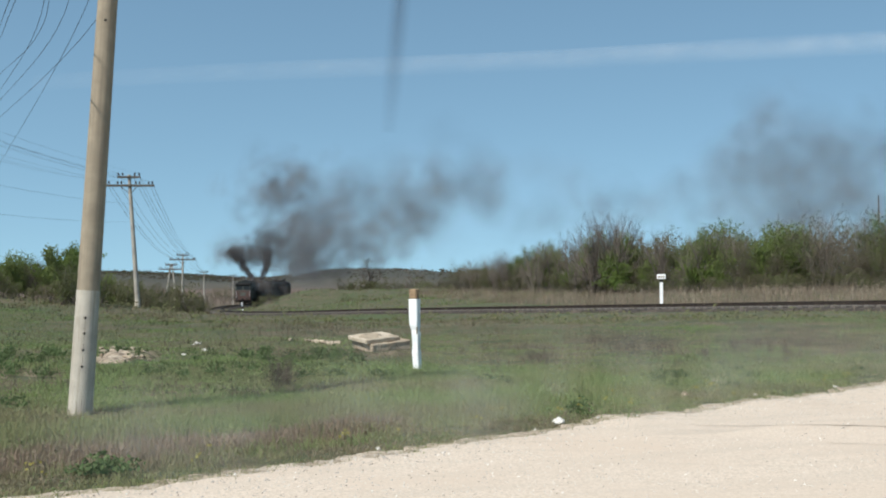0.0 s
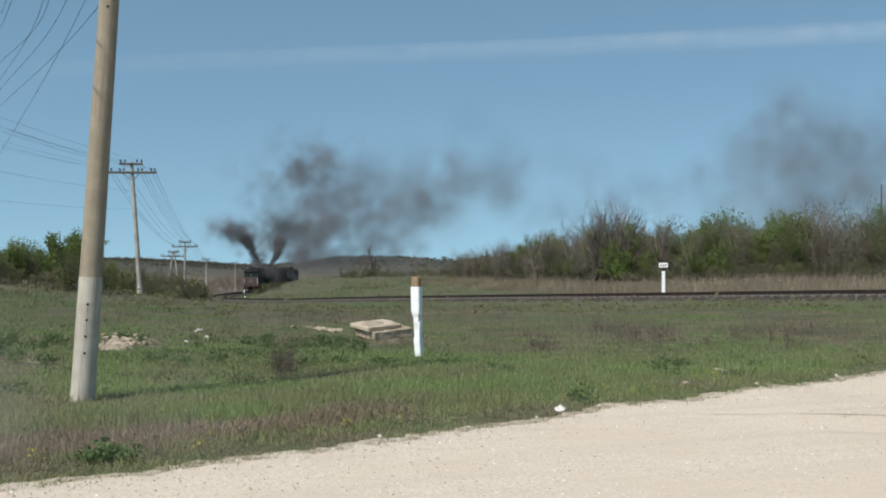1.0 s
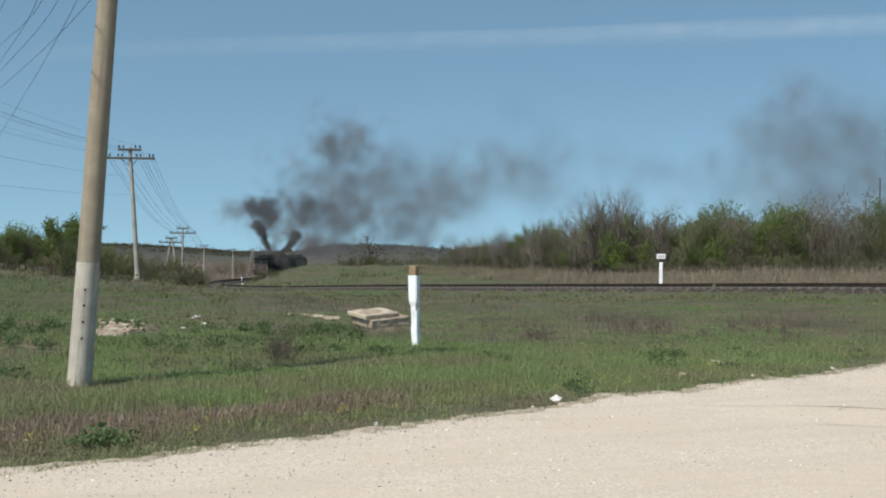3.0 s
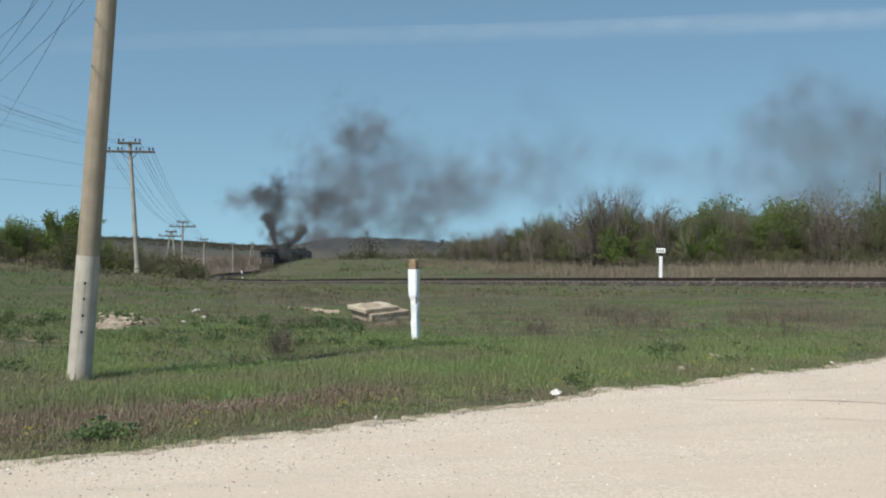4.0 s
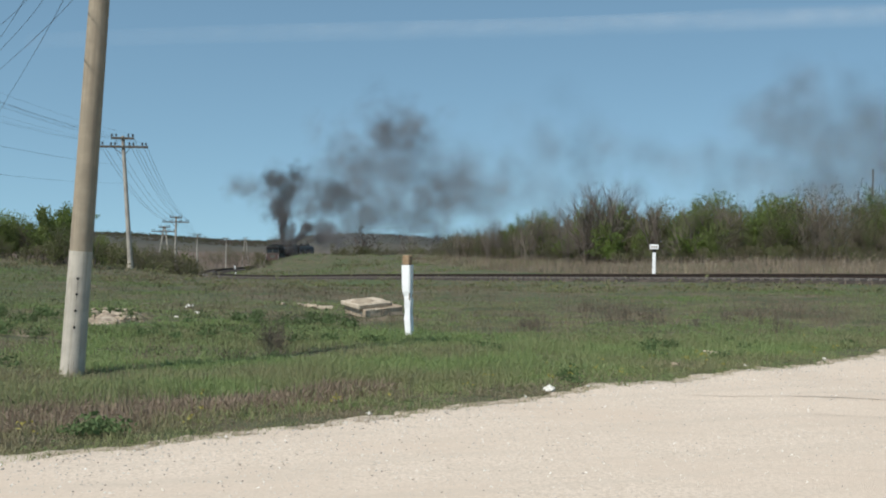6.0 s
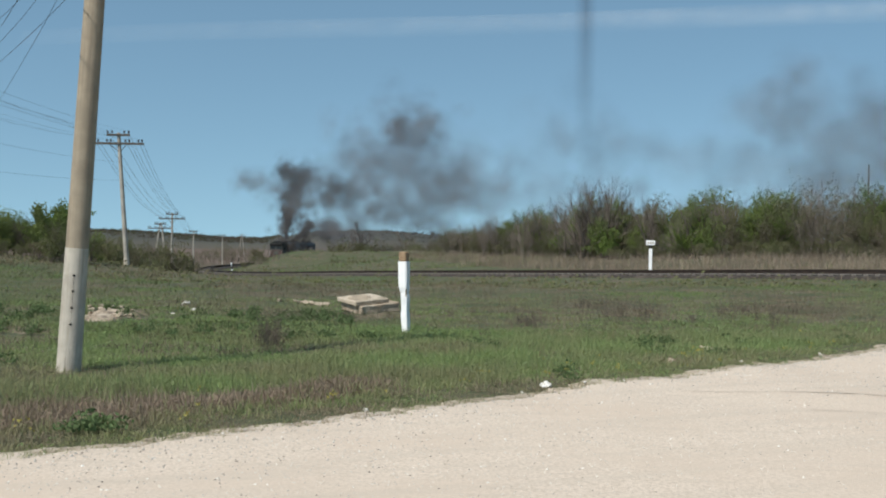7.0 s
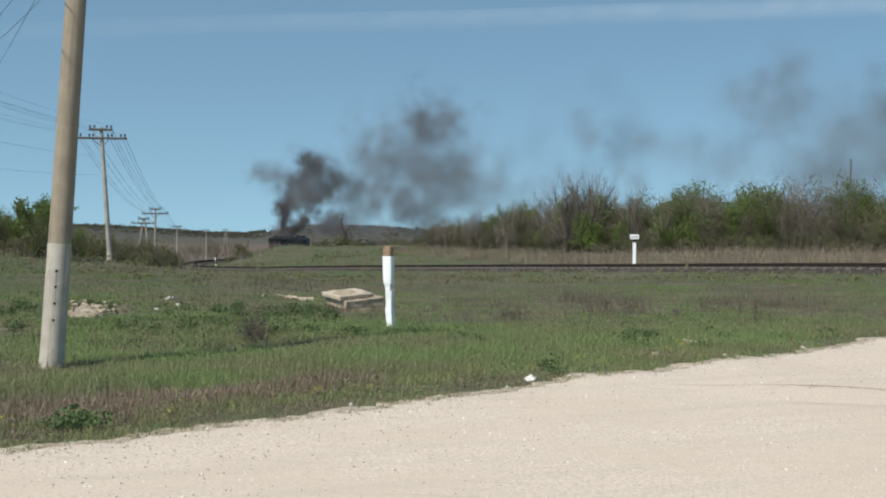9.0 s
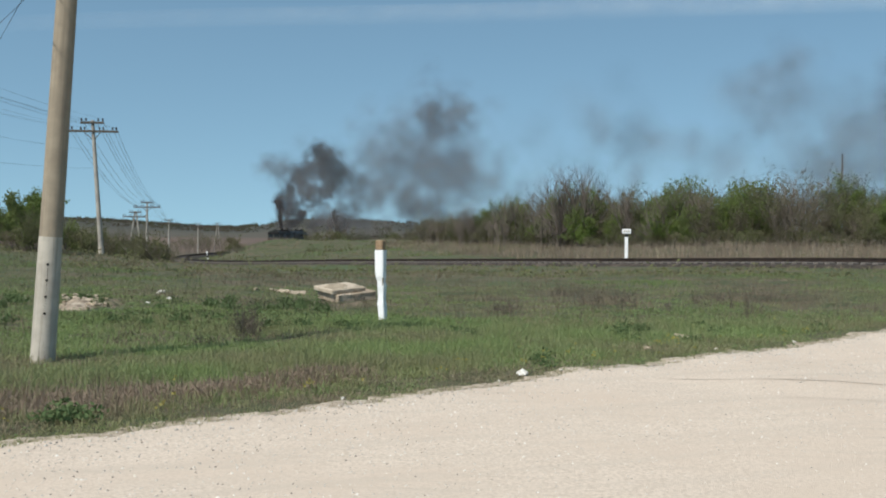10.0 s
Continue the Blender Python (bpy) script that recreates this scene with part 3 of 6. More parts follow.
# ---- marker posts ----
def marker_post():
    x, y = -0.44, 18.6
    t = thing("marker_post", pose(x, y, ground_z(x, y), 0, -1.2, -28), "chipped white concrete marker post with a rusty brown head", "post")
    bm = bmesh.new()
    rows = ((-0.4, 0.062), (0.0, 0.062), (0.12, 0.078), (0.30, 0.086), (0.42, 0.078), (0.62, 0.085), (0.70, 0.077), (0.78, 0.100), (0.86, 0.105), (1.245, 0.107))
    rows = [(h, w * 0.77) for h, w in rows]
    off = (0.030, 0.030, 0.03, 0.020, 0.022, 0.020, 0.012, 0.004, 0.0, 0.0)
    rings = []
    for (h, w), o in zip(rows, off):
        rings.append([bm.verts.new((o + sx * w + random.uniform(-0.008, 0.008), sy * w * 0.9, h + random.uniform(-0.012, 0.012) * (0.1 < h < 1.0))) for sx, sy in ((-1, -0.8), (-0.8, -1), (0.8, -1), (1, -0.8), (1, 0.8), (0.8, 1), (-0.8, 1), (-1, 0.8))])
    for r1, r2 in zip(rings, rings[1:]):
        for j in range(8):
            bm.faces.new((r1[j], r1[(j + 1) % 8], r2[(j + 1) % 8], r2[j]))
    bm.faces.new(rings[-1])
    part("shaft", bm, M_WHITE, t, "chipped white paint")
    part("head", boxes((0.003, 0, 1.33, 0.142, 0.135, 0.17), bevel=0.018), M_BROWN, t, "rusty brown painted head")
    part("bare_patch", boxes((0.066, -0.045, 0.70, 0.02, 0.04, 0.14), bevel=0.008), M_CONCRETE, t, "bare concrete chip")


def kilometre_post():
    x, y = 12.55, 60.9
    z = ground_z(x, y)
    t = thing("kilometre_post", pose(x, y, 0, 0, 0, -12), "white kilometre post with a black neck and number plate", "post")
    part("shaft", boxes((0, 0, (z + 1.22) / 2 - 0.1, 0.19, 0.17, 1.22 - z + 0.2), bevel=0.015), M_WHITE, t)
    part("neck", boxes((0, 0, 1.31, 0.195, 0.175, 0.18), bevel=0.01), M_BLACK, t, "black painted band")
    plate = part("plate", boxes((0, -0.03, 1.54, 0.50, 0.10, 0.27), bevel=0.02), M_WHITE, t)
    for c in (-0.13, 0.0, 0.13):
        part("number_bar", boxes((c, -0.082, 1.54, 0.075, 0.006, 0.12)), M_CONCRETE, plate, "faded unreadable figure")


def track_marker(x, y, h):
    z = ground_z(x, y)
    t = thing("track_marker", pose(x, y, z), "short white track marker with a dark cap", "post")
    part("shaft", boxes((0, 0, h / 2 - 0.2, 0.2, 0.2, h + 0.4), bevel=0.02), M_WHITE, t)
    part("cap", boxes((0, 0, h + 0.12, 0.2, 0.2, 0.24), bevel=0.02), M_BLACK, t)


marker_post()
kilometre_post()
track_marker(-32.2, 174.0, 0.25)
track_marker(-36.6, 197.0, 0.95)


def far_post():
    x, y = 47.2, 115.0
    t = thing("far_post", pose(x, y, ground_z(x, y)), "slim dark post rising behind the shrubs", "post")
    part("shaft", rods(((0, 0, -0.3), (0, 0, 9.6), 0.10, 0.08)), M_WOOD, t)


far_post()


# ---- well slab ----
def rough_slab(x, y, z, sx, sy, sz, seed):
    """A slab with chipped, uneven faces."""
    bm = bmesh.new()
    box(bm, x, y, z, sx, sy, sz, bevel=0.02)
    bmesh.ops.subdivide_edges(bm, edges=[e for e in bm.edges if e.calc_length() > 0.1], cuts=7, use_grid_fill=True)
    for v in bm.verts:
        n = noise.noise_vector(v.co * 6 + Vector((seed, 0, 0)))
        v.co += n * 0.022 + noise.noise_vector(v.co * 19) * 0.008
    return bm


def well_slab():
    x, y = -1.53, 24.6
    t = thing("well_cover", pose(x + 0.02, y, ground_z(x, y) + 0.07, 5, -4, 34) @ Matrix.Diagonal((0.88, 0.88, 0.86, 1)), "weathered sandy concrete well cover of stacked slabs", "well cover")
    part("lower_slab", rough_slab(0.16, -0.04, 0.06, 1.16, 1.06, 0.24, 3), M_SLAB, t)
    part("upper_slab", rough_slab(-0.02, 0.03, 0.235, 1.02, 0.98, 0.12, 8), M_SLABTOP, t, "pale sandy top slab")
    bm = bmesh.new()
    bmesh.ops.create_cone(bm, cap_ends=True, segments=26, radius1=0.34, radius2=0.2, depth=0.05, matrix=pose(-0.16, -0.06, 0.30))
    for v in bm.verts:
        v.co += noise.noise_vector(v.co * 5) * Vector((0.1, 0.1, 0.01)).length * 0.5
    part("earth_patch", bm, M_SLABSOIL, t, "thin spread of dry soil on the slab")
    part("broken_edge", rough_slab(0.5, 0.42, 0.12, 0.42, 0.3, 0.14, 5), M_SLAB, t)


well_slab()


# ---- stones ----
def stone_mesh(seed, mat):
    rnd = random.Random(seed)
    bm = bmesh.new()
    bmesh.ops.create_icosphere(bm, subdivisions=2, radius=0.5)
    for v in bm.verts:
        k = 0.75 + 0.5 * noise.noise(v.co * 2.3 + Vector((seed * 3.1, 0, 0))) + rnd.uniform(-0.05, 0.05)
        v.co *= k
        v.co.z *= 0.62
    me = bpy.data.meshes.new("stone")
    bm.to_mesh(me)
    bm.free()
    me.materials.append(mat)
    return me


def block_mesh(seed):
    """An angular broken lump."""
    rnd = random.Random(seed)
    bm = bmesh.new()
    for _ in range(14):
        bm.verts.new((rnd.uniform(-0.5, 0.5), rnd.uniform(-0.5, 0.5), rnd.uniform(-0.4, 0.4)))
    bmesh.ops.convex_hull(bm, input=list(bm.verts))
    loose = [v for v in bm.verts if not v.link_faces]
    bmesh.ops.delete(bm, geom=loose, context="VERTS")
    me = bpy.data.meshes.new("block")
    bm.to_mesh(me)
    bm.free()
    me.materials.append(M_SLAB)
    return me


STONES = [stone_mesh(k, M_WHITESTONE) if k < 4 else block_mesh(k) for k in range(7)]


def stone(u, v, sx, sy, sz, k=0, label="pale limestone lump in the grass", name="stone"):
    """A stone on the ground on the bearing and dip given as tangents."""
    d = EYE / v
    for _ in range(4):
        d = (EYE - ground_z(u * d, d)) / v
    o = new(name, STONES[k])
    o.matrix_basis = Matrix.Translation((u * d, d, ground_z(u * d, d) + sz * 0.12 + (0.02 if v > 0.12 else 0) + (0.05 if name == "rubble" else 0))) @ Matrix.Rotation(u * 40 + v * 90 + k, 4, "Z") @ Matrix.Rotation(0.5 * math.sin(u * 300 + v * 700), 4, "X") @ Matrix.Diagonal((sx, sy, sz, 1))
    return tagged(o, label, "stone", "scattered stones")


def seen(px, py):
    return (px - 784) / 1893, (py - 468) / 1893


for px, py, s, k in ((991, 729, 0.20, 0), (1216, 682, 0.17, 4), (673, 776, 0.07, 1), (1480, 667, 0.13, 2), (1340, 680, 0.1, 3), (352, 588, 0.28, 1), (366, 598, 0.16, 2), (330, 606, 0.14, 3),
                     (1272, 660, 0.2, 5), (950, 742, 0.05, 3), (1060, 722, 0.06, 2), (1290, 662, 0.14, 6)):
    stone(*seen(px, py), s, s * 0.8, s * 0.75, k, "small white limestone lump at the road edge" if py > 650 else "pale limestone lump in the grass")
for k in range(60):   # the heap of rubble beside the pole
    stone(*seen(174 + random.uniform(0, 70) + (k % 5) * 9, 609 + random.gauss(0, 6)), random.uniform(0.06, 0.24), random.uniform(0.06, 0.2), random.uniform(0.05, 0.13), 4 + k % 3, "buff broken rubble lump in a heap", "rubble")
def earth_patch(px, py, rx, ry, h, mat=M_EARTH):
    """Bare broken earth lying on the grass: a low uneven mound."""
    u, v = seen(px, py)
    d = EYE / v
    q, w = np.meshgrid(np.linspace(0, 1, 9), np.linspace(0, 2 * math.pi, 36, endpoint=False))
    edge = 1 + 0.2 * np.sin(w * 3 + px) + 0.12 * np.sin(w * 7 + py)
    x, y = u * d + q * rx * np.cos(w) * edge, d + q * ry * np.sin(w) * edge
    z = height(x, y) - 0.02 + (h + 0.02) * (1 - q**2) * (1 + 0.9 * ripple(x, y, 0.2)) + 0.03 * ripple(x, y, 0.08) * (1 - q)
    z[:, -1] -= 0.03
    i, j = np.meshgrid(np.arange(36), np.arange(8), indexing="ij")
    f = np.stack((i * 9 + j, i * 9 + j + 1, ((i + 1) % 36) * 9 + j + 1, ((i + 1) % 36) * 9 + j), -1).reshape(-1, 4)
    tagged(mesh_of("earth_mound", np.stack((x, y, z), -1).reshape(-1, 3), f, mat, True), "low mound of bare broken earth", "earth", "bare earth")


earth_patch(212, 611, 0.56, 0.9, 0.09, M_RUBBLE)
earth_patch(262, 606, 0.42, 0.6, 0.08)
earth_patch(75, 641, 0.34, 0.45, 0.05)
earth_patch(-20, 648, 0.4, 0.4, 0.05)
earth_patch(690, 600, 0.5, 0.4, 0.05)
for k in range(8):    # broken slab edges beside the well
    stone(*seen(521 if k == 0 else 540 + k * 7 + random.uniform(-3, 3), 581 + k * 0.9), 0.22 if k == 0 else random.uniform(0.25, 0.5), 0.25, 0.16 if k == 0 else random.uniform(0.10, 0.2), 4 + k % 3, "broken pale slab piece in the grass", "slab_piece")


# ---- locomotive ----
def locomotive():
    t = thing("locomotive", Matrix(), "soot-dark diesel locomotive section with a brownish cab end", "locomotive", "train")
    L, W = 16.6, 2.95
    bm = bmesh.new()
    prof = [(-W / 2, 1.15), (-W / 2, 3.55), (-W / 2 + 0.16, 3.98), (-W / 2 + 0.6, 4.28), (0, 4.4), (W / 2 - 0.6, 4.28), (W / 2 - 0.16, 3.98), (W / 2, 3.55), (W / 2, 1.15)]
    ends = [[bm.verts.new((px, yy, pz)) for px, pz in prof] for yy in (0.12, L)]
    for j in range(len(prof) - 1):
        bm.faces.new((ends[0][j + 1], ends[0][j], ends[1][j], ends[1][j + 1]))
    bm.faces.new(ends[0])
    bm.faces.new(ends[1][::-1])
    bm.faces.new((ends[0][0], ends[0][-1], ends[1][-1], ends[1][0]))
    part("body", bm, M_LOCO, t)
    face = part("end_face", boxes((0, 0.06, 1.95, 2.86, 0.12, 1.3), bevel=0.03), M_LOCOFACE, t, "faded red-brown lower front")
    part("window_band", boxes((0, 0.07, 3.1, 2.86, 0.12, 1.0), bevel=0.03), M_LOCOGREY, t, "dull grey-green panel round the cab windows")
    part("nose_panel", boxes((0, -0.02, 1.95, 1.0, 0.06, 0.7), bevel=0.02), M_LOCOGREY, face)
    for s in (-1, 1):
        part("windscreen", boxes((s * 0.68, -0.008, 3.12, 1.18, 0.03, 0.72), bevel=0.02), M_GLASS, t)
        part("handrail", rods(((s * 1.3, -0.08, 1.4), (s * 1.3, -0.08, 2.5), 0.02)), M_WHITE, face)
        part("marker_light", rods(((s * 1.1, -0.06, 1.62), (s * 1.1, 0.02, 1.62), 0.09)), M_GLASS, face)
        part("buffer", rods(((s * 0.98, -0.6, 1.06), (s * 0.98, 0.1, 1.06), 0.09), ((s * 0.98, -0.66, 1.06), (s * 0.98, -0.6, 1.06), 0.22)), M_BOGIE, t)
        for k in range(3):
            part("side_window", boxes((s * (W / 2 + 0.004), 1.9 + k * 5.4, 2.95, 0.02, 0.7, 0.6), bevel=0.008), M_GLASS, t)
        part("grille", boxes((s * (W / 2 + 0.02), 9.5, 3.2, 0.04, 3.6, 0.55)), M_ROOF, t)
        part("side_step", boxes((s * (W / 2 - 0.1), 0.5, 0.75, 0.3, 0.5, 0.7)), M_BOGIE, t)
        part("fuel_tank", boxes((s * 0.95, 8.3, 0.72, 0.9, 3.6, 0.7), bevel=0.06), M_BOGIE, t)
    part("roof_overhang", boxes((0, 0.35, 3.78, 2.95, 1.0, 0.62), bevel=0.15), M_ROOF, t)
    part("roof_walk", boxes((0, 8.2, 4.42, 1.5, 14.4, 0.1), bevel=0.03), M_ROOF, t)
    part("buffer_beam", boxes((0, 0.0, 1.05, 2.9, 0.3, 0.5), bevel=0.03), M_LOCOFACE, t)
    part("coupler", boxes((0, -0.45, 1.02, 0.3, 0.8, 0.3), bevel=0.05), M_BOGIE, t)
    part("underframe", boxes((0, L / 2, 1.15, 2.7, L - 0.2, 0.2)), M_BOGIE, t)
    part("roof_vent", boxes((0, 2.0, 4.5, 0.7, 0.7, 0.3), bevel=0.04), M_ROOF, t)
    for yy in (8.6, 15.6):
        part("exhaust_stack", boxes((0, yy, 4.58, 0.55, 0.9, 0.5), bevel=0.04), M_ROOF, t)
    for yy in (10.6, 12.2, 13.8):
        part("roof_fan", rods(((0, yy, 4.4), (0, yy, 4.62), 0.6)), M_ROOF, t)
    for yb in (3.3, 13.2):
        bog = part("bogie_frame", boxes((0, yb, 0.66, 2.3, 4.9, 0.4), bevel=0.05), M_BOGIE, t)
        for dy in (-1.85, 0, 1.85):
            for s in (-1, 1):
                bm = rods(((s * 0.72, yb + dy, 0.525), (s * 0.86, yb + dy, 0.525), 0.525), sides=24)
                part("wheel", bm, M_BOGIE, bog)
    return t


LOCO_A = locomotive()
LOCO_B = copy_thing(LOCO_A, Matrix())
tagged(LOCO_B, "soot-dark leading diesel locomotive section under its smoke")


# ---- shrubs and trees ----
def rand_dirs(rng, n):
    v = rng.normal(size=(n, 3))
    return v / np.linalg.norm(v, axis=1)[:, None]


def limbs(rng, hgt, spread, stems, twigs, r0=0.05, depth=3, upright=0.6):
    """Stems, branches and twigs as three-sided tapered sticks; also returns the twig ends."""
    V, F, tips = [], [], []

    def stick(a, b, r1, r2):
        w = b - a
        w = w / (np.linalg.norm(w) + 1e-9)
        p = np.cross(w, (0.3, 0.9, 0.1))
        p /= np.linalg.norm(p)
        q = np.cross(w, p)
        k = len(V)
        for c, r in ((a, r1), (b, r2)):
            for an in (0, 2.094, 4.189):
                V.append(c + r * (math.cos(an) * p + math.sin(an) * q))
        for j in range(3):
            F.append((k + j, k + (j + 1) % 3, k + 3 + (j + 1) % 3, k + 3 + j))

    def grow(a, way, length, r, level):
        segs = 3
        for i in range(segs):
            way = way + rng.normal(size=3) * 0.13 + np.array((0, 0, 0.10 * upright))
            way = way / np.linalg.norm(way)
            b = a + way * length / segs
            stick(a, b, r, r * 0.78)
            a, r = b, r * 0.78
            if level < depth:
                for _ in range(twigs if i else max(1, twigs - 1)):
                    side = rng.normal(size=3)
                    w2 = way * (0.75 + 0.3 * upright) + side * (0.5 if upright < 1 else 0.3)
                    grow(a, w2 / np.linalg.norm(w2), length * rng.uniform(0.4, 0.62), r * 0.62, level + 1)
        tips.append(a)

    for _ in range(stems):
        an, sp = rng.uniform(0, 6.283), rng.uniform(0, spread)
        base = np.array((math.cos(an) * sp * 0.5, math.sin(an) * sp * 0.5, -0.15))
        way = np.array((math.cos(an) * sp * 0.35 / max(spread, 0.1), math.sin(an) * sp * 0.35 / max(spread, 0.1), 1.0))
        grow(base, way / np.linalg.norm(way), hgt * rng.uniform(0.6, 0.85), r0 * rng.uniform(0.7, 1.2), 1)
    return np.array(V), np.array(F), np.array(tips)


def leaves(rng, centres, n, scatter, size):
    """Small pointed leaf clumps scattered round the twig ends."""
    c = centres[rng.integers(0, len(centres), n)] + rand_dirs(rng, n) * (rng.uniform(0, 1, n)**0.5 * scatter * 1.7)[:, None]
    c = c[c[:, 2] > 0.05]
    n = len(c)
    # the slips lie mostly across the wind
    flat = rand_dirs(rng, n) * 0.75 + np.array((0, 1.0, 0))
    u = np.cross(flat, rand_dirs(rng, n))
    u /= np.linalg.norm(u, axis=1)[:, None] + 1e-9
    w = np.cross(u, flat)
    w /= np.linalg.norm(w, axis=1)[:, None] + 1e-9
    s = size * rng.uniform(0.6, 1.4, n)[:, None]
    v = np.stack((c - u * s, c + w * s * 0.55, c + u * s, c - w * s * 0.55), 1).reshape(-1, 3)
    return v, np.arange(n * 4).reshape(-1, 4)


def shrub(name, seed, hgt, spread, stems, twigs, leaf_n, leaf_mat, label, leaf_size=0.10, r0=0.05, scatter=0.22, category="shrub", upright=0.6, bark=M_BARK, depth=3):
    rng = np.random.default_rng(seed)
    t = thing(name, Matrix(), label, category, "shrubs and trees")
    v, f, tips = limbs(rng, hgt, spread, stems, twigs, r0, depth, upright)
    low = v[::6]
    ob = mesh_of("branchwork", v, f, bark)
    ob.parent = t
    if leaf_n:
        cs = np.concatenate((tips, low[low[:, 2] > 0.15 * hgt]))
        lv, lf = leaves(rng, cs, leaf_n, scatter, leaf_size)
        cr = mesh_of("crown", lv, lf, leaf_mat)
        cr.parent = t
    return t


KINDS = [
    shrub("shrub", 11, 3.6, 2.0, 8, 3, 7600, M_LEAF, "bushy shrub in fresh green leaf", 0.07, r0=0.036, scatter=0.13),
    shrub("shrub", 12, 3.2, 2.1, 9, 3, 5200, M_OLIVE, "bushy shrub in dull olive young leaf", 0.048, r0=0.035, scatter=0.10, bark=M_TWIG),
    shrub("shrub", 13, 3.2, 2.2, 8, 3, 1300, M_OLIVE, "grey-brown twiggy shrub barely in bud", 0.04, r0=0.034, scatter=0.10, bark=M_TWIG),
    shrub("tree", 14, 5.0, 1.7, 6, 3, 0, None, "bare young tree with upswept grey branches", category="tree", upright=0.98, r0=0.075, bark=M_TWIG),
    shrub("shrub", 15, 2.2, 1.6, 7, 2, 1100, M_OLIVE, "low tangled brown-green scrub", 0.07, bark=M_TWIG),
    shrub("tree", 17, 3.6, 0.2, 1, 3, 0, None, "bare broad tree with spreading branches", category="tree", upright=0.55, r0=0.17, bark=M_TWIG, depth=4),
    shrub("tree", 16, 4.4, 1.1, 4, 3, 8000, M_LEAF, "small tree in fresh green leaf", 0.085, category="tree", r0=0.07, scatter=0.16),
]


def plant(kind, u, d, scale, squash=1.0, sink=0.0):
    x, y = u * d, d
    o = copy_thing(KINDS[kind], Matrix())
    o.matrix_basis = Matrix.Translation((x, y, ground_z(x, y) - sink)) @ Matrix.Rotation(random.uniform(0, 6.28), 4, "Z") @ Matrix.Diagonal((scale, scale, scale * squash, 1))
    return o


def bearing(px):
    return (px - 784) / 1893


def belt_top(px):
    return float(np.interp(px, (780, 835, 870, 950, 1000, 1040, 1075, 1110, 1160, 1200, 1250, 1300, 1340, 1400, 1480, 1568, 1700), (460, 444, 434, 414, 412, 395, 385, 390, 385, 395, 388, 380, 372, 362, 355, 362, 360)))


def belt_depth(px):
    return float(np.interp(px, (780, 900, 1100, 1568, 1800), (165, 140, 112, 92, 84)))


def tallness(o):
    return max(v.co.z for c in o.children for v in c.data.vertices)


TALL = [tallness(o) for o in KINDS]


def plant_to(kind, px, d, top):
    """A plant on that bearing whose tip reaches a given dip below or rise above the eye."""
    want = (468 - top) * d / 1893 + EYE - ground_z(bearing(px) * d, d)
    return plant(kind, bearing(px), d, max(want, 0.5) / TALL[kind])


for row, (shift, lower) in enumerate(((0, 0.58), (3, 0.78), (6, 0.92), (10, 1.0))):
    px = 795 + row * 13
    while px < 1760:
        d = belt_depth(px) + shift + random.uniform(-2, 2)
        want = (468 - belt_top(px)) * d / 1893 + EYE - ground_z(bearing(px) * d, d)
        want *= lower * random.uniform(1.0, 1.22)
        green = 0.06 + sum(0.75 * math.exp(-((px - c) / w)**2) for c, w in ((975, 18), (1068, 16), (1110, 22), (1205, 20), (1270, 26), (1355, 34), (1420, 20), (1550, 40), (1700, 60)))
        kind = 0 if random.random() < green else random.choice((1, 1, 1, 2, 2) if px > 1150 else (1, 1, 2, 2))
        if 1440 < px < 1525 or 1285 < px < 1322:
            kind = 2 if random.random() < 0.8 else 1
        if row >= 2 and random.random() < 0.35:
            kind = random.choice((2, 3))
        s = max(want, 1.2) / TALL[kind]
        plant(kind, bearing(px), d, s)
        px += s * random.uniform(1.25, 1.9) * 1893 / d
px = 800
while px < 1750:                     # low scrub along the foot of the belt
    d = belt_depth(px) - random.uniform(1.5, 3.5)
    plant(4, bearing(px), d, random.uniform(0.45, 0.85))
    px += random.uniform(14, 30)
for px, d, k, top in ((1045, 113, 3, 368), (1060, 114, 3, 350), (1075, 114, 3, 343), (1090, 113, 3, 340), (1102, 113, 3, 345), (1112, 116, 3, 372), (1160, 110, 3, 374), (1180, 112, 3, 385), (957, 128, 3, 398), (943, 130, 3, 405), (968, 129, 3, 402),
                      (1482, 98, 3, 340), (1478, 97, 2, 352), (1500, 99, 2, 356), (836, 150, 2, 430), (828, 152, 2, 436), (840, 151, 5, 432), (875, 140, 3, 424), (900, 138, 3, 415), (890, 139, 3, 420), (1020, 118, 3, 388), (1310, 104, 3, 372), (1255, 106, 3, 378), (1240, 105, 3, 385)):
    plant_to(k, px, d, top)
# bare trees beyond the bank
for px, d, k, top in ((656, 233, 5, 425), (646, 230, 4, 462), (668, 231, 4, 464), (690, 228, 4, 466), (620, 236, 4, 468), (735, 225, 5, 446), (742, 226, 4, 466), (715, 226, 4, 468), (757, 222, 4, 466), (700, 224, 2, 466), (770, 220, 2, 462), (800, 190, 2, 458), (785, 200, 1, 462), (815, 185, 1, 455)):
    plant_to(k, px, d, top)
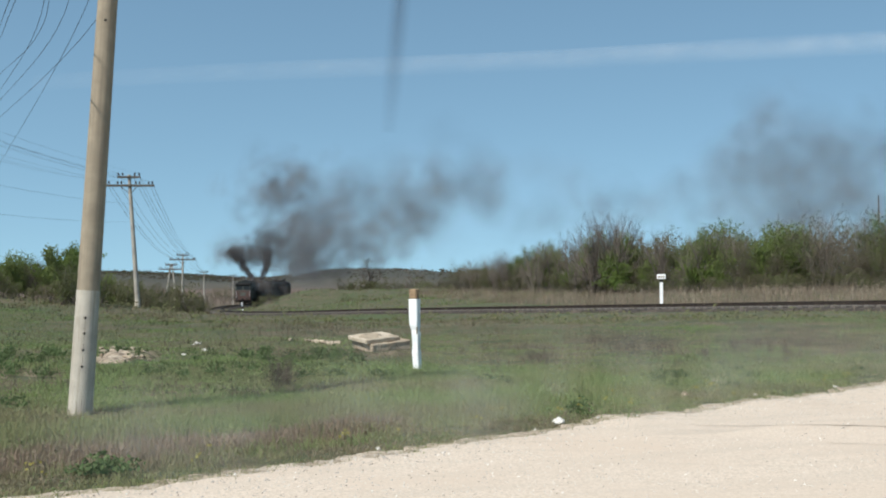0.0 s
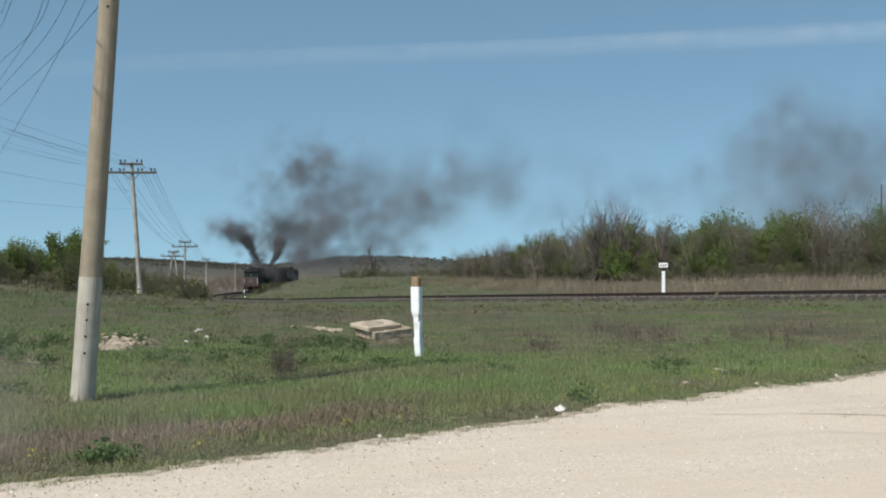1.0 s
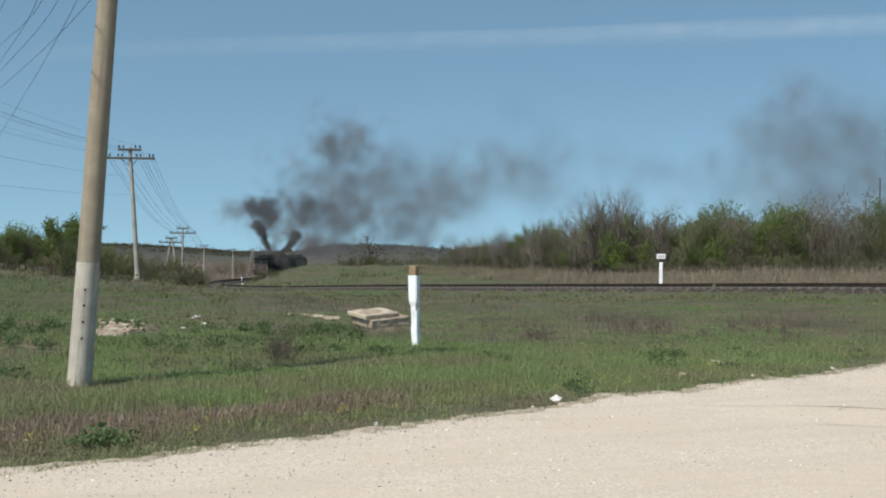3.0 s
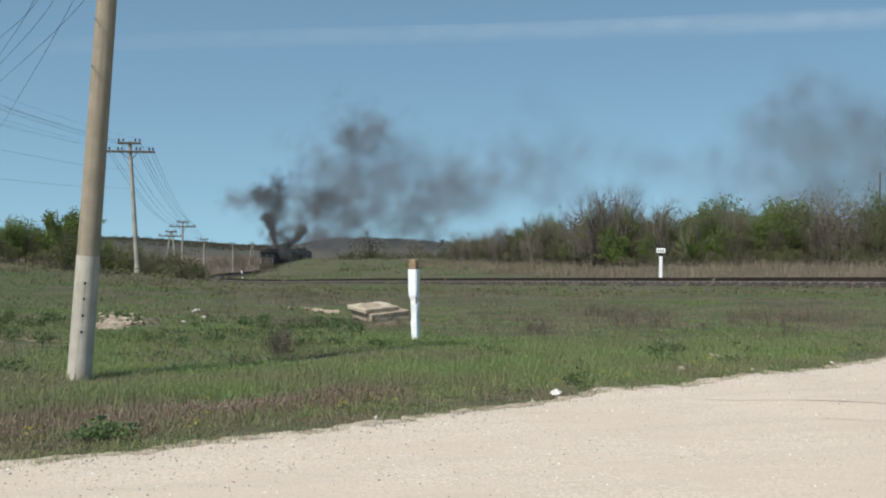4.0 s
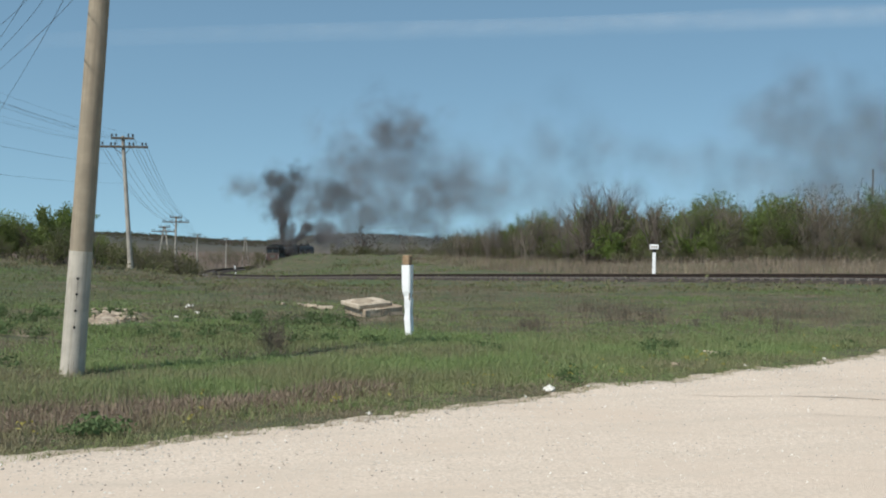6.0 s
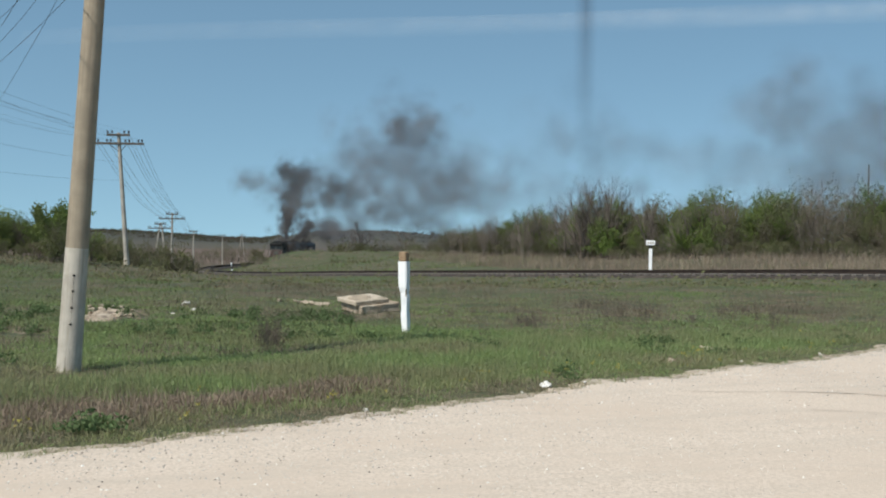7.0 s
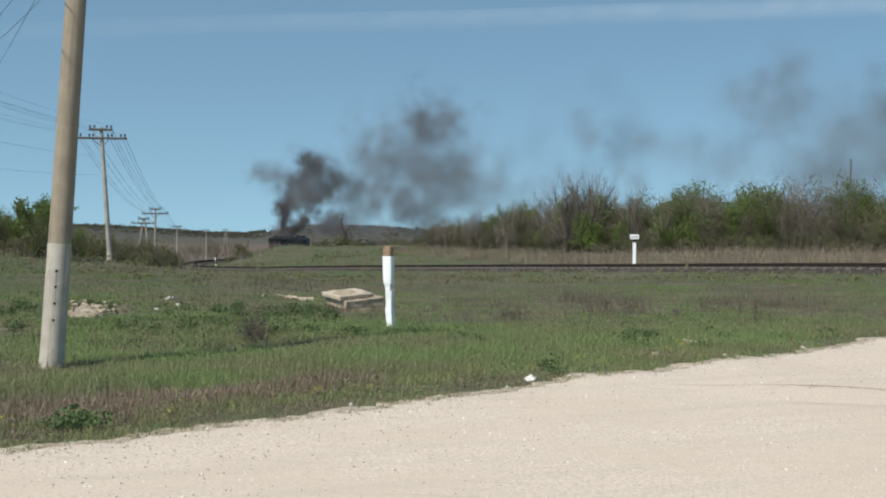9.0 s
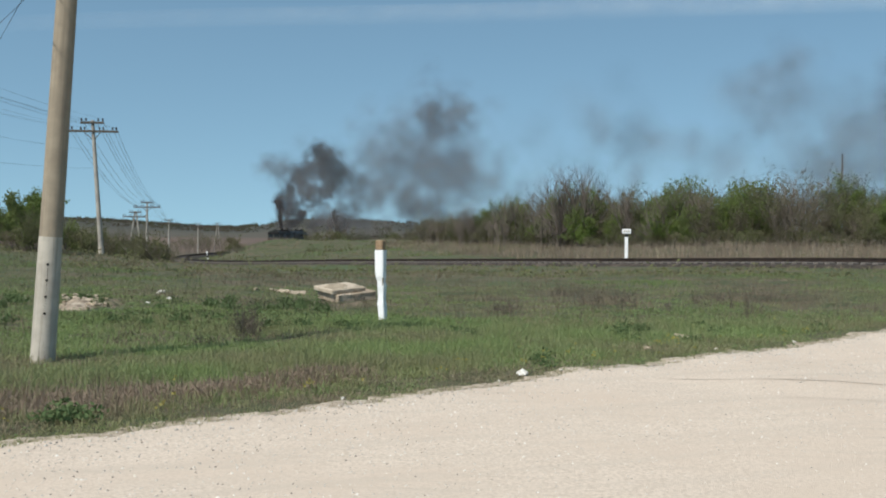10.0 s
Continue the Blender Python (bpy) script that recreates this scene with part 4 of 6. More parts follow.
# green shrubs on the rise behind the pole
for px, d, k, top in ((22, 57, 0, 425), (38, 56, 0, 422), (50, 58, 1, 432), (-10, 55, 0, 428), (-40, 54, 1, 420), (108, 50, 6, 390), (125, 51, 0, 412), (95, 53, 0, 415), (70, 60, 1, 440), (205, 62, 1, 452), (190, 60, 0, 456), (222, 64, 1, 462),
                      (90, 49, 4, 470), (112, 48, 4, 460), (215, 58, 4, 468), (240, 63, 4, 480), (5, 52, 4, 462), (-60, 57, 0, 420), (15, 54, 0, 416), (62, 55, 1, 428), (85, 54, 2, 426), (-25, 52, 0, 412), (137, 50, 0, 404), (118, 48, 1, 430), (175, 55, 4, 462), (0, 49, 1, 440), (160, 58, 1, 440), (140, 55, 2, 440), (60, 50, 4, 478), (30, 51, 4, 470)):
    plant_to(k, px, d, top)
# scrub in the hollow by the telegraph line
for px, d, k, s in ((265, 78, 4, 0.6), (285, 84, 4, 0.75), (305, 92, 4, 0.9), (325, 96, 4, 0.9), (342, 100, 4, 1.0), (360, 118, 4, 0.9), (290, 100, 2, 0.7), (320, 112, 2, 0.7), (345, 120, 2, 0.75), (250, 90, 2, 0.6), (272, 100, 4, 0.8),
                    (372, 250, 2, 1.0), (395, 252, 2, 1.2), (272, 92, 1, 0.75), (290, 96, 1, 0.9), (306, 100, 1, 0.95), (322, 104, 4, 1.4), (338, 108, 4, 1.35), (282, 104, 0, 0.6), (352, 112, 2, 0.8),
                    (388, 238, 2, 1.1), (404, 242, 2, 1.3), (418, 236, 2, 1.2), (431, 240, 2, 1.25), (446, 246, 2, 1.3), (462, 250, 2, 1.2), (476, 248, 4, 1.6), (425, 262, 3, 0.9), (470, 168, 4, 0.55), (455, 172, 4, 0.45), (487, 164, 4, 0.5), (462, 166, 4, 0.4), (478, 170, 2, 0.35)):
    plant(k, bearing(px), d, s)
for k in range(34):
    px = random.uniform(215, 365)
    plant((4, 4, 2, 1)[k % 4], bearing(px), 62 + (px - 215) * 0.36 + random.uniform(-8, 22), random.uniform(0.35, 0.75))
for o in KINDS:   # the pattern plants stand in the thick of the belt and on the far slope
    k = KINDS.index(o)
    x, y = place(bearing(1600 + 40 * k), 98 + k)
    o.matrix_basis = pose(x, y, ground_z(x, y))


# ---- far woods along the ridges ----
def far_woods():
    rng = np.random.default_rng(55)
    rows = []
    for n, c0, c1, r0, r1, lo, hi in ((1100, -0.42, -0.14, 1180, 1420, 2.0, 4.2), (700, -0.42, -0.15, 900, 1150, 0.8, 2.0), (500, -0.17, 0.06, 820, 1350, 0.8, 2.2), (120, 0.0, 0.40, 1150, 1350, 3.0, 6.0)):
        c, r = rng.uniform(c0, c1, n), rng.uniform(r0, r1, n)
        rows.append(np.stack((c * r, r, rng.uniform(lo, hi, n)), -1))
    t = np.concatenate(rows)
    z = height(t[:, 0], t[:, 1])
    each = 26
    h = np.repeat(t[:, 2], each)
    q = np.stack((np.repeat(t[:, 0], each), np.repeat(t[:, 1], each), np.repeat(z, each) + h * 0.5), -1) + rng.normal(size=(len(h), 3)) * (h * 0.27)[:, None] * np.array((1.5, 1.5, 0.8))
    nrm = rand_dirs(rng, len(h)) * 0.8 + np.array((0, -1.0, 0.3))
    u = np.cross(nrm, rand_dirs(rng, len(h)))
    u /= np.linalg.norm(u, axis=1)[:, None] + 1e-9
    w = np.cross(nrm, u)
    w /= np.linalg.norm(w, axis=1)[:, None] + 1e-9
    k = (h * rng.uniform(0.1, 0.26, len(h)))[:, None]
    v = np.stack((q - u * k, q + w * k * 0.7, q + u * k, q - w * k * 0.7), 1).reshape(-1, 3)
    tagged(mesh_of("far_woods", v, np.arange(len(v)).reshape(-1, 4), M_FARWOOD), "dark far woods and scrub along the hills", "woods", kind="stuff")


far_woods()


# ---- grasses ----
def blades(name, rng, x, y, z, length, width, lean, mat, label, category="grass"):
    """Blades of grass: bent slips of two pieces, one a point."""
    n = len(x)
    a, le = rng.uniform(0, 6.283, n), np.abs(rng.normal(0, lean, n))
    L = length * rng.uniform(0.5, 1.3, n)
    dx, dy = np.cos(a) * le * L, np.sin(a) * le * L
    b = rng.uniform(0, 6.283, n)
    wx, wy = np.cos(b) * width / 2, np.sin(b) * width / 2
    p = np.stack((x, y, z), -1)
    w = np.stack((wx, wy, wx * 0), -1)
    mid = p + np.stack((dx * 0.35, dy * 0.35, L * 0.55), -1)
    tip = p + np.stack((dx, dy, L * np.sqrt(np.maximum(1 - np.minimum(le, 0.95)**2, 0.1))), -1)
    v = np.stack((p - w, p + w, mid + w * 0.75, mid - w * 0.75, tip), 1).reshape(-1, 3)
    k = np.arange(n)[:, None] * 5
    if np.mean(y) > 24:                       # far off a slip is a single piece
        v = np.stack((p - w, p + w, tip), 1).reshape(-1, 3)
        f = np.arange(n * 3).reshape(-1, 3)
    else:
        f = np.concatenate((k + np.array([[0, 1, 2]]), k + np.array([[0, 2, 3]]), k + np.array([[3, 2, 4]])))
    return tagged(mesh_of(name, v, f, mat), label, category, kind="stuff")


def field(rng, n, d0, d1, half=0.47, power=1.0):
    """Random places ahead of the road, between two distances."""
    d = d0 + (d1 - d0) * rng.uniform(0, 1, n)**power
    x = rng.uniform(-half, half, n) * d
    return x, d


def off_road(x, y, margin=0.0):
    s = x * ROAD_WAY.x + (y - 10.35) * ROAD_WAY.y
    back = x * ROAD_WAY.y - (y - 10.35) * ROAD_WAY.x
    return back < -road_edge(s) - margin


def off_rail(x, y, gap=2.7):
    i = np.clip(np.round((y + 60) / 0.5).astype(int), 0, len(LINE_Y) - 1)
    sl = np.gradient(LINE_X, LINE_Y)[i]
    return np.abs(x - LINE_X[i]) / np.sqrt(1 + sl**2) > gap


def patchy(x, y, size, seed, lo, hi, rng):
    v = ripple(x, y, size, seed) * 0.65 + ripple(x, y, size * 0.37, seed + 5) * 0.35
    return rng.uniform(0, 1, len(x)) < step(lo, hi, v)


# bare spots: the rubble heap, two patches of earth, the well cover
BARE = ((-6.1, 20.9, 0.75, 0.9), (-6.5, 16.9, 0.65, 0.35), (-1.45, 24.5, 0.8, 0.8))


def verge(x, y):
    """How far behind the road's edge, and how far along it."""
    s = x * ROAD_WAY.x + (y - 10.35) * ROAD_WAY.y
    return (y - 10.35) * ROAD_WAY.x - x * ROAD_WAY.y - road_edge(s), s


def sow(name, seed, n, d0, d1, length, width, lean, mat, label, keep=None, power=1.0, category="grass", tuft=8, spread=0.05):
    """Tufts of blades, strewn over the steppe clear of the road and the railway."""
    rng = np.random.default_rng(seed)
    x, y = field(rng, n // tuft, d0, d1, power=power)
    ok = off_rail(x, y)
    for cx, cy, rx_, ry_ in BARE:
        ok &= ((x - cx) / rx_)**2 + ((y - cy) / ry_)**2 > 1
    if keep:
        ok &= keep(x, y, rng)
    x, y = x[ok], y[ok]
    tall = np.repeat(rng.uniform(0.45, 1.5, len(x))**1.3, tuft)
    x, y = np.repeat(x, tuft) + rng.normal(size=len(x) * tuft) * spread, np.repeat(y, tuft) + rng.normal(size=len(y) * tuft) * spread
    ok = off_road(x, y, -0.04 - 0.18 * rng.uniform(0, 1, len(x))**3)
    x, y, tall = x[ok], y[ok], tall[ok]
    tall = tall * (0.42 + 0.58 * step(0.15, 1.3, verge(x, y)[0]))          # trodden short beside the road
    return blades(name, rng, x, y, height(x, y) - 0.01, length * tall, width, lean, mat, label, category)


def near_side(x, y):
    """True on the road's side of the railway."""
    i = np.clip(np.round((y + 60) / 0.5).astype(int), 0, len(LINE_Y) - 1)
    return x < LINE_X[i]


# where the steppe is lush and where it is parched: east, north, half widths, strength
ZONES = ((-13.2, 35, 5, 5, 0.7), (-4.9, 19.3, 4, 2.0, 1.1), (-2.2, 19.3, 2, 1.6, 0.8), (3.6, 18.1, 3.5, 1.7, 1.1), (5.4, 18.6, 2, 1.5, 0.6), (-0.6, 14, 3, 1.0, 0.7), (-3.3, 11.8, 1.6, 0.7, 0.6),
         (15, 42, 6, 3, 0.7), (-2.45, 10.3, 1.5, 0.85, -2.6), (-0.6, 11.3, 1.2, 0.4, -0.9), (-3.6, 9.0, 1.0, 0.6, -0.8), (-3.5, 37, 10, 6, -0.7), (4.9, 26.5, 1.5, 1.9, -1.3), (8.3, 25.5, 1.9, 1.9, -1.3), (2.2, 24.5, 0.7, 1.2, -1.0), (6.5, 24, 0.8, 2.0, 0.5), (-1, 23.8, 2.5, 2, -0.6), (-2.65, 15.4, 1.2, 0.8, -0.7),
         (1.4, 11.8, 1.0, 0.5, -0.6), (-7.3, 18, 1, 1, -0.7), (-18, 62, 9, 7, 0.5), (-9, 52, 6, 4, -0.6), (1.2, 20.5, 1.6, 1.0, -0.8))


def lushness(x, y):
    v = 0.55 * ripple(x, y, 2.3, 1.3) + 0.35 * ripple(x, y, 0.8, 4.1)
    for cx, cy, a, b, k in ZONES:
        v = v + k * np.exp(-((x - cx) / a)**2 - ((y - cy) / b)**2)
    return v


def green_here(lo, hi):
    return lambda x, y, r: r.uniform(0, 1, len(x)) < step(lo, hi, lushness(x, y))


def dry_here(lo, hi):
    return lambda x, y, r: r.uniform(0, 1, len(x)) < step(lo, hi, -lushness(x, y))


sow("grass", 1, 210000, 7.3, 19, 0.085, 0.008, 1.35, M_LUSH, "fresh green verge grass in uneven tufts", green_here(-0.7, 0.5), spread=0.05)
sow("grass", 2, 260000, 17, 42, 0.085, 0.014, 1.3, M_GRASS, "green steppe grass thinning with distance", green_here(-0.5, 0.6), spread=0.12)
sow("grass", 38, 34000, 36, 130, 0.12, 0.05, 0.9, M_OLIVE, "far olive steppe grass", lambda x, y, r: patchy(x, y, 5.0, 7.7, -0.5, 0.4, r) & (near_side(x, y)), spread=0.3)
sow("grass", 3, 34000, 40, 130, 0.11, 0.05, 0.9, M_GRASS, "far green steppe grass", lambda x, y, r: patchy(x, y, 6.0, 2.1, -0.5, 0.4, r) & (near_side(x, y)), spread=0.3)
sow("turf", 8, 150000, 7.3, 30, 0.05, 0.011, 1.4, M_LUSH, "short green turf between the tufts", green_here(-1.0, 0.1), tuft=6, spread=0.10)
sow("dead_grass", 4, 120000, 7.3, 20, 0.085, 0.006, 1.2, M_DRY, "brown dead grass among the green", dry_here(-0.35, 0.7), spread=0.07)
sow("dead_grass", 5, 130000, 17, 48, 0.11, 0.011, 1.0, M_DRY, "brown dead weeds on the steppe", dry_here(-0.4, 0.7), tuft=10, spread=0.13)
sow("dead_grass", 6, 40000, 42, 130, 0.16, 0.035, 0.8, M_DRY, "far brown dead grass", lambda x, y, r: patchy(x, y, 8.0, 6.1, -0.1, 0.5, r) & near_side(x, y), tuft=10, spread=0.35)
sow("dead_stalks", 31, 34000, 19, 34, 0.30, 0.007, 0.35, M_DEADTWIG, "thin grey-brown dead stalks standing in the grass", dry_here(0.25, 1.1), tuft=6, spread=0.10, category="stalks")
sow("dead_stalks", 32, 9000, 9, 19, 0.20, 0.004, 0.35, M_DEADTWIG, "thin dead stalks among the verge grass", dry_here(0.0, 0.9), tuft=4, spread=0.06, category="stalks")


def herb_clumps(seed, n, d0, d1, size, mat, label, lo, hi):
    """Broad-leaved herbs: low cushions of small leaves strewn where the steppe is lush."""
    rng = np.random.default_rng(seed)
    x, y = field(rng, n, d0, d1)
    ok = off_rail(x, y, 2.7 if d1 < 50 else 5.0) & off_road(x, y, 0.12) & green_here(lo, hi)(x, y, rng)
    for cx, cy, rx_, ry_ in BARE:
        ok &= ((x - cx) / rx_)**2 + ((y - cy) / ry_)**2 > 1
    x, y = x[ok], y[ok]
    big, each = rng.uniform(0.35, 1.5, len(x))**1.5, 22
    r = np.repeat(big, each)
    c = np.stack((np.repeat(x, each), np.repeat(y, each)), -1) + rng.normal(size=(len(r), 2)) * (r * size * 3.2)[:, None]
    z = height(c[:, 0], c[:, 1]) + np.abs(rng.normal(0, 1, len(r))) * r * size * 1.7
    q = np.concatenate((c, z[:, None]), 1)
    nrm = rand_dirs(rng, len(r)) * 0.7 + np.array((0, -0.3, 1.0))
    u = np.cross(nrm, rand_dirs(rng, len(r)))
    u /= np.linalg.norm(u, axis=1)[:, None] + 1e-9
    w = np.cross(nrm, u)
    w /= np.linalg.norm(w, axis=1)[:, None] + 1e-9
    k = (size * rng.uniform(0.5, 1.3, len(r)))[:, None]
    v = np.stack((q - u * k, q + w * k * 0.5, q + u * k, q - w * k * 0.5), 1).reshape(-1, 3)
    tagged(mesh_of("herbs", v, np.arange(len(v)).reshape(-1, 4), mat), label, "herbs", kind="stuff")


herb_clumps(33, 2800, 8, 19, 0.017, M_WEED, "low green leafy herbs in the verge grass", -0.3, 0.9)
herb_clumps(34, 5200, 17, 40, 0.024, M_WEED, "low green leafy herbs on the steppe", -0.2, 1.0)
herb_clumps(35, 900, 38, 90, 0.09, M_OLIVE, "olive leafy herbs on the far slope", -0.6, 0.6)
M_HERB = leafy("dark_herbs", (0.045, 0.07, 0.025), (0.065, 0.075, 0.035), (0.085, 0.07, 0.045))
sow("herbs", 11, 24000, 24, 100, 0.13, 0.03, 0.9, M_HERB, "dark green and olive herbs on the slope", lambda x, y, r: (x / y < -0.10 - 0.10 * r.uniform(0, 1, len(x))) & patchy(x, y, 4.0, 8.3, -0.6, 0.3, r) & near_side(x, y), tuft=9, spread=0.2)
sow("herbs", 12, 18000, 15, 24, 0.09, 0.014, 1.0, M_HERB, "dark green herbs among the verge grass", lambda x, y, r: (x / y < 0.0 - 0.10 * r.uniform(0, 1, len(x))) & patchy(x, y, 2.2, 5.9, -0.2, 0.4, r), tuft=10, spread=0.09)
sow("dead_grass", 13, 26000, 110, 205, 0.30, 0.07, 0.6, M_DRY, "dead grass on the far bank", lambda x, y, r: ~near_side(x, y) & patchy(x, y, 5.0, 2.7, -0.4, 0.4, r), tuft=8, spread=0.4)


def lush(x, y, r):
    b, s = verge(x, y)
    deep = 1.0 + 0.35 * np.sin(s * 0.9) + 0.2 * np.sin(s * 2.3)
    far = np.where(s > 3.0, 4.2, 3.6) + 0.5 * np.sin(s * 1.3)
    return (b > deep * np.where(s > 3.0, 0.6, 1.0)) & (b < far) & ~((b > 0.95) & (b < 2.0) & (s < 0.4) & (r.uniform(0, 1, len(x)) < 0.9)) & patchy(x, y, 1.1, 3.3, -0.7, 0.2, r)


def parched(x, y, r):
    b, s = verge(x, y)
    return (b > 1.1 + 0.15 * np.sin(s * 3)) & (b < 2.0 + 0.25 * np.sin(s * 1.7)) & (s < 0.5 + 0.3 * np.sin(b * 5)) & patchy(x, y, 0.8, 1.9, -0.6, 0.2, r)


M_VERGE = leafy("trodden_verge", (0.23, 0.25, 0.105), (0.32, 0.33, 0.16), (0.30, 0.25, 0.165), 0.7, 0.3)
sow("verge_turf", 39, 130000, 7.3, 16, 0.10, 0.008, 1.3, M_VERGE, "short yellowish turf beside the road", lambda x, y, r: (verge(x, y)[0] < 1.5 - 0.6 * r.uniform(0, 1, len(x))) & patchy(x, y, 0.7, 5.1, -0.8, 0.3, r), tuft=6, spread=0.07)
sow("lush_grass", 14, 150000, 7.6, 19, 0.145, 0.006, 1.0, M_LUSH, "tall fresh green grass behind the road edge", lush, spread=0.05)
M_LITTER = leafy("flattened_dead_grass", (0.27, 0.205, 0.15), (0.36, 0.28, 0.205), (0.24, 0.185, 0.13), 0.6, 0.2)
sow("dead_grass", 15, 200000, 7.3, 13, 0.11, 0.009, 1.3, M_LITTER, "parched brown grass patches beside the road", parched, spread=0.06)
sow("edge_grass", 16, 70000, 7.3, 19, 0.10, 0.008, 1.2, M_GRASS, "short grass spreading over the road edge", lambda x, y, r: (verge(x, y)[0] < 0.3) & patchy(x, y, 0.5, 6.6, -0.6, 0.3, r), spread=0.05)
sow("bank_grass", 7, 40000, 110, 205, 0.30, 0.09, 0.8, M_GRASS, "rough grass on the far bank", lambda x, y, r: ~near_side(x, y) & patchy(x, y, 4.0, 8.8, -0.8, 0.2, r), tuft=8, spread=0.5)
sow("bank_herbs", 36, 26000, 140, 200, 0.6, 0.12, 0.9, M_OLIVE, "dark olive herbs in clumps on the far bank", lambda x, y, r: ~near_side(x, y) & patchy(x, y, 3.2, 4.4, 0.0, 0.5, r), tuft=14, spread=0.5, category="herbs")
sow("bank_scrub", 37, 22000, 150, 200, 0.6, 0.07, 0.8, M_TWIG, "brown dead stalks on the far bank", lambda x, y, r: ~near_side(x, y) & patchy(x, y, 6.0, 1.4, 0.1, 0.5, r), tuft=12, spread=0.6, category="stalks")


def reeds():
    """Dry reeds and rank grass between the railway and the shrubs, with pale plumes over them."""
    rng = np.random.default_rng(21)

    def spots(n, lo, hi, seed):
        u = rng.uniform(-0.03, 0.50, n)
        px = 784 + u * 1893
        d_back = np.interp(px, (700, 780, 900, 1100, 1568, 1800), (172, 165, 140, 112, 92, 84)) - 1
        d_front = np.interp(px, (700, 780, 900, 1000, 1173, 1568, 1800), (160, 135, 104, 84, 67, 55, 49))
        d = d_front + (d_back - d_front) * rng.uniform(0, 1, n)
        x, y = u * d, d
        ok = off_rail(x, y, 4.2) & ~near_side(x, y) & patchy(x, y, 6, seed, lo, hi, rng)
        return x[ok], y[ok]

    for n, lo, hi, seed, tall, wide, lean, mat, label in (
            (20000, -1.0, 0.1, 2.2, 0.9, 0.028, 0.4, M_REED, "standing belt of dry buff reeds"),
            (6000, -0.5, 0.5, 6.2, 0.75, 0.032, 0.5, M_TWIG, "grey-brown broken reed stalks"),
            (5000, 0.0, 0.6, 4.7, 0.4, 0.04, 0.7, M_OLIVE, "olive new growth at the foot of the reeds"),
            (7000, -0.1, 0.5, 9.2, 0.4, 0.045, 0.7, M_GRASS, "green rank grass among the reeds")):
        x, y = spots(n, lo, hi, seed)
        blades("reeds", rng, x, y, height(x, y), tall * rng.uniform(0.45, 1.2, len(x)), wide, lean, mat, label, "reeds")
    x, y = spots(1500, -0.4, 0.4, 1.7)
    z = height(x, y) + rng.uniform(0.55, 1.15, len(x))
    lv, lf = leaves(rng, np.repeat(np.stack((x, y, z), -1), 3, axis=0), 4000, 0.04, 0.028)
    tagged(mesh_of("reed_plumes", lv, lf, M_PLUME), "pale feathery plumes on the reeds", "reeds", kind="stuff")


reeds()


# ---- weeds, flowers, pebbles ----
def weed(px, py, tall, kind):
    """A single weed on the steppe: dead and twiggy, or low, green and leafy."""
    u, v = seen(px, py)
    d = EYE / v
    for _ in range(5):
        d = (EYE - ground_z(u * d, d)) / v
    rng = np.random.default_rng(int(px * 7 + py))
    dead = kind == "dead"
    t = thing("weed", pose(u * d, d, ground_z(u * d, d)), "dead brown twiggy weed on the steppe" if dead else "low dark green leafy weed in the grass", "weed", "weeds")
    vv, f, tips = limbs(rng, tall, 0.18 if dead else tall * 1.1, 7 if dead else 9, 2, 0.006, 2, 0.8 if dead else 0.1)
    o = tagged(mesh_of("stalk", vv, f, M_DEADTWIG if dead else M_BROAD), kind="stuff")
    o.parent = t
    lv, lf = leaves(rng, np.concatenate((tips, vv[::6])), 50 if dead else 700, 0.03 if dead else 0.05, 0.014 if dead else 0.02)
    o = tagged(mesh_of("leafage", lv, lf, M_DEADTWIG if dead else M_BROAD), kind="stuff")
    o.parent = t


for px, py, h in ((500, 662, 0.55), (512, 664, 0.45), (492, 655, 0.35), (955, 622, 0.45), (975, 625, 0.4), (940, 618, 0.35), (1085, 600, 0.5), (1105, 603, 0.5), (1130, 601, 0.45), (1160, 600, 0.5), (1190, 598, 0.4), (1300, 606, 0.5), (1330, 604, 0.5), (1365, 606, 0.55), (1395, 604, 0.5), (1465, 598, 0.6),
                  (700, 600, 0.3), (820, 605, 0.35), (860, 600, 0.3), (425, 680, 0.3), (450, 676, 0.25), (270, 680, 0.3), (1250, 612, 0.4), (395, 800, 0.2), (880, 640, 0.3), (240, 668, 0.25)):
    weed(px, py, h, "dead")
for k in range(18):
    weed((random.gauss(1110, 45), random.gauss(1350, 60), random.gauss(960, 20), random.uniform(1000, 1480))[k % 4], random.uniform(590, 622), random.uniform(0.25, 0.5), "dead")
weed(497, 672, 0.82, "dead")
for k in range(4):
    weed(505 + random.gauss(0, 9), 658 + random.uniform(-4, 4), random.uniform(0.3, 0.62), "dead")
for px, py, h in ((20, 692, 0.22), (40, 700, 0.2), (190, 818, 0.27), (207, 816, 0.24), (172, 822, 0.2), (182, 812, 0.24), (5, 625, 0.4), (15, 635, 0.35), (1165, 655, 0.26), (1205, 652, 0.24), (1185, 650, 0.26), (1310, 640, 0.2), (1345, 652, 0.2), (60, 620, 0.35), (20, 612, 0.4), (600, 616, 0.35), (630, 620, 0.3), (575, 612, 0.3), (1040, 718, 0.2), (1020, 705, 0.22), (1190, 668, 0.2), (1175, 660, 0.22), (895, 660, 0.22), (870, 655, 0.2), (470, 606, 0.3), (440, 612, 0.3), (520, 618, 0.3),
                  (280, 640, 0.25), (330, 645, 0.25), (380, 640, 0.25), (1290, 668, 0.2), (1525, 640, 0.18), (1430, 652, 0.15), (100, 610, 0.35), (40, 770, 0.14), (560, 780, 0.12), (410, 806, 0.1), (830, 745, 0.12)):
    weed(px, py, h, "green")

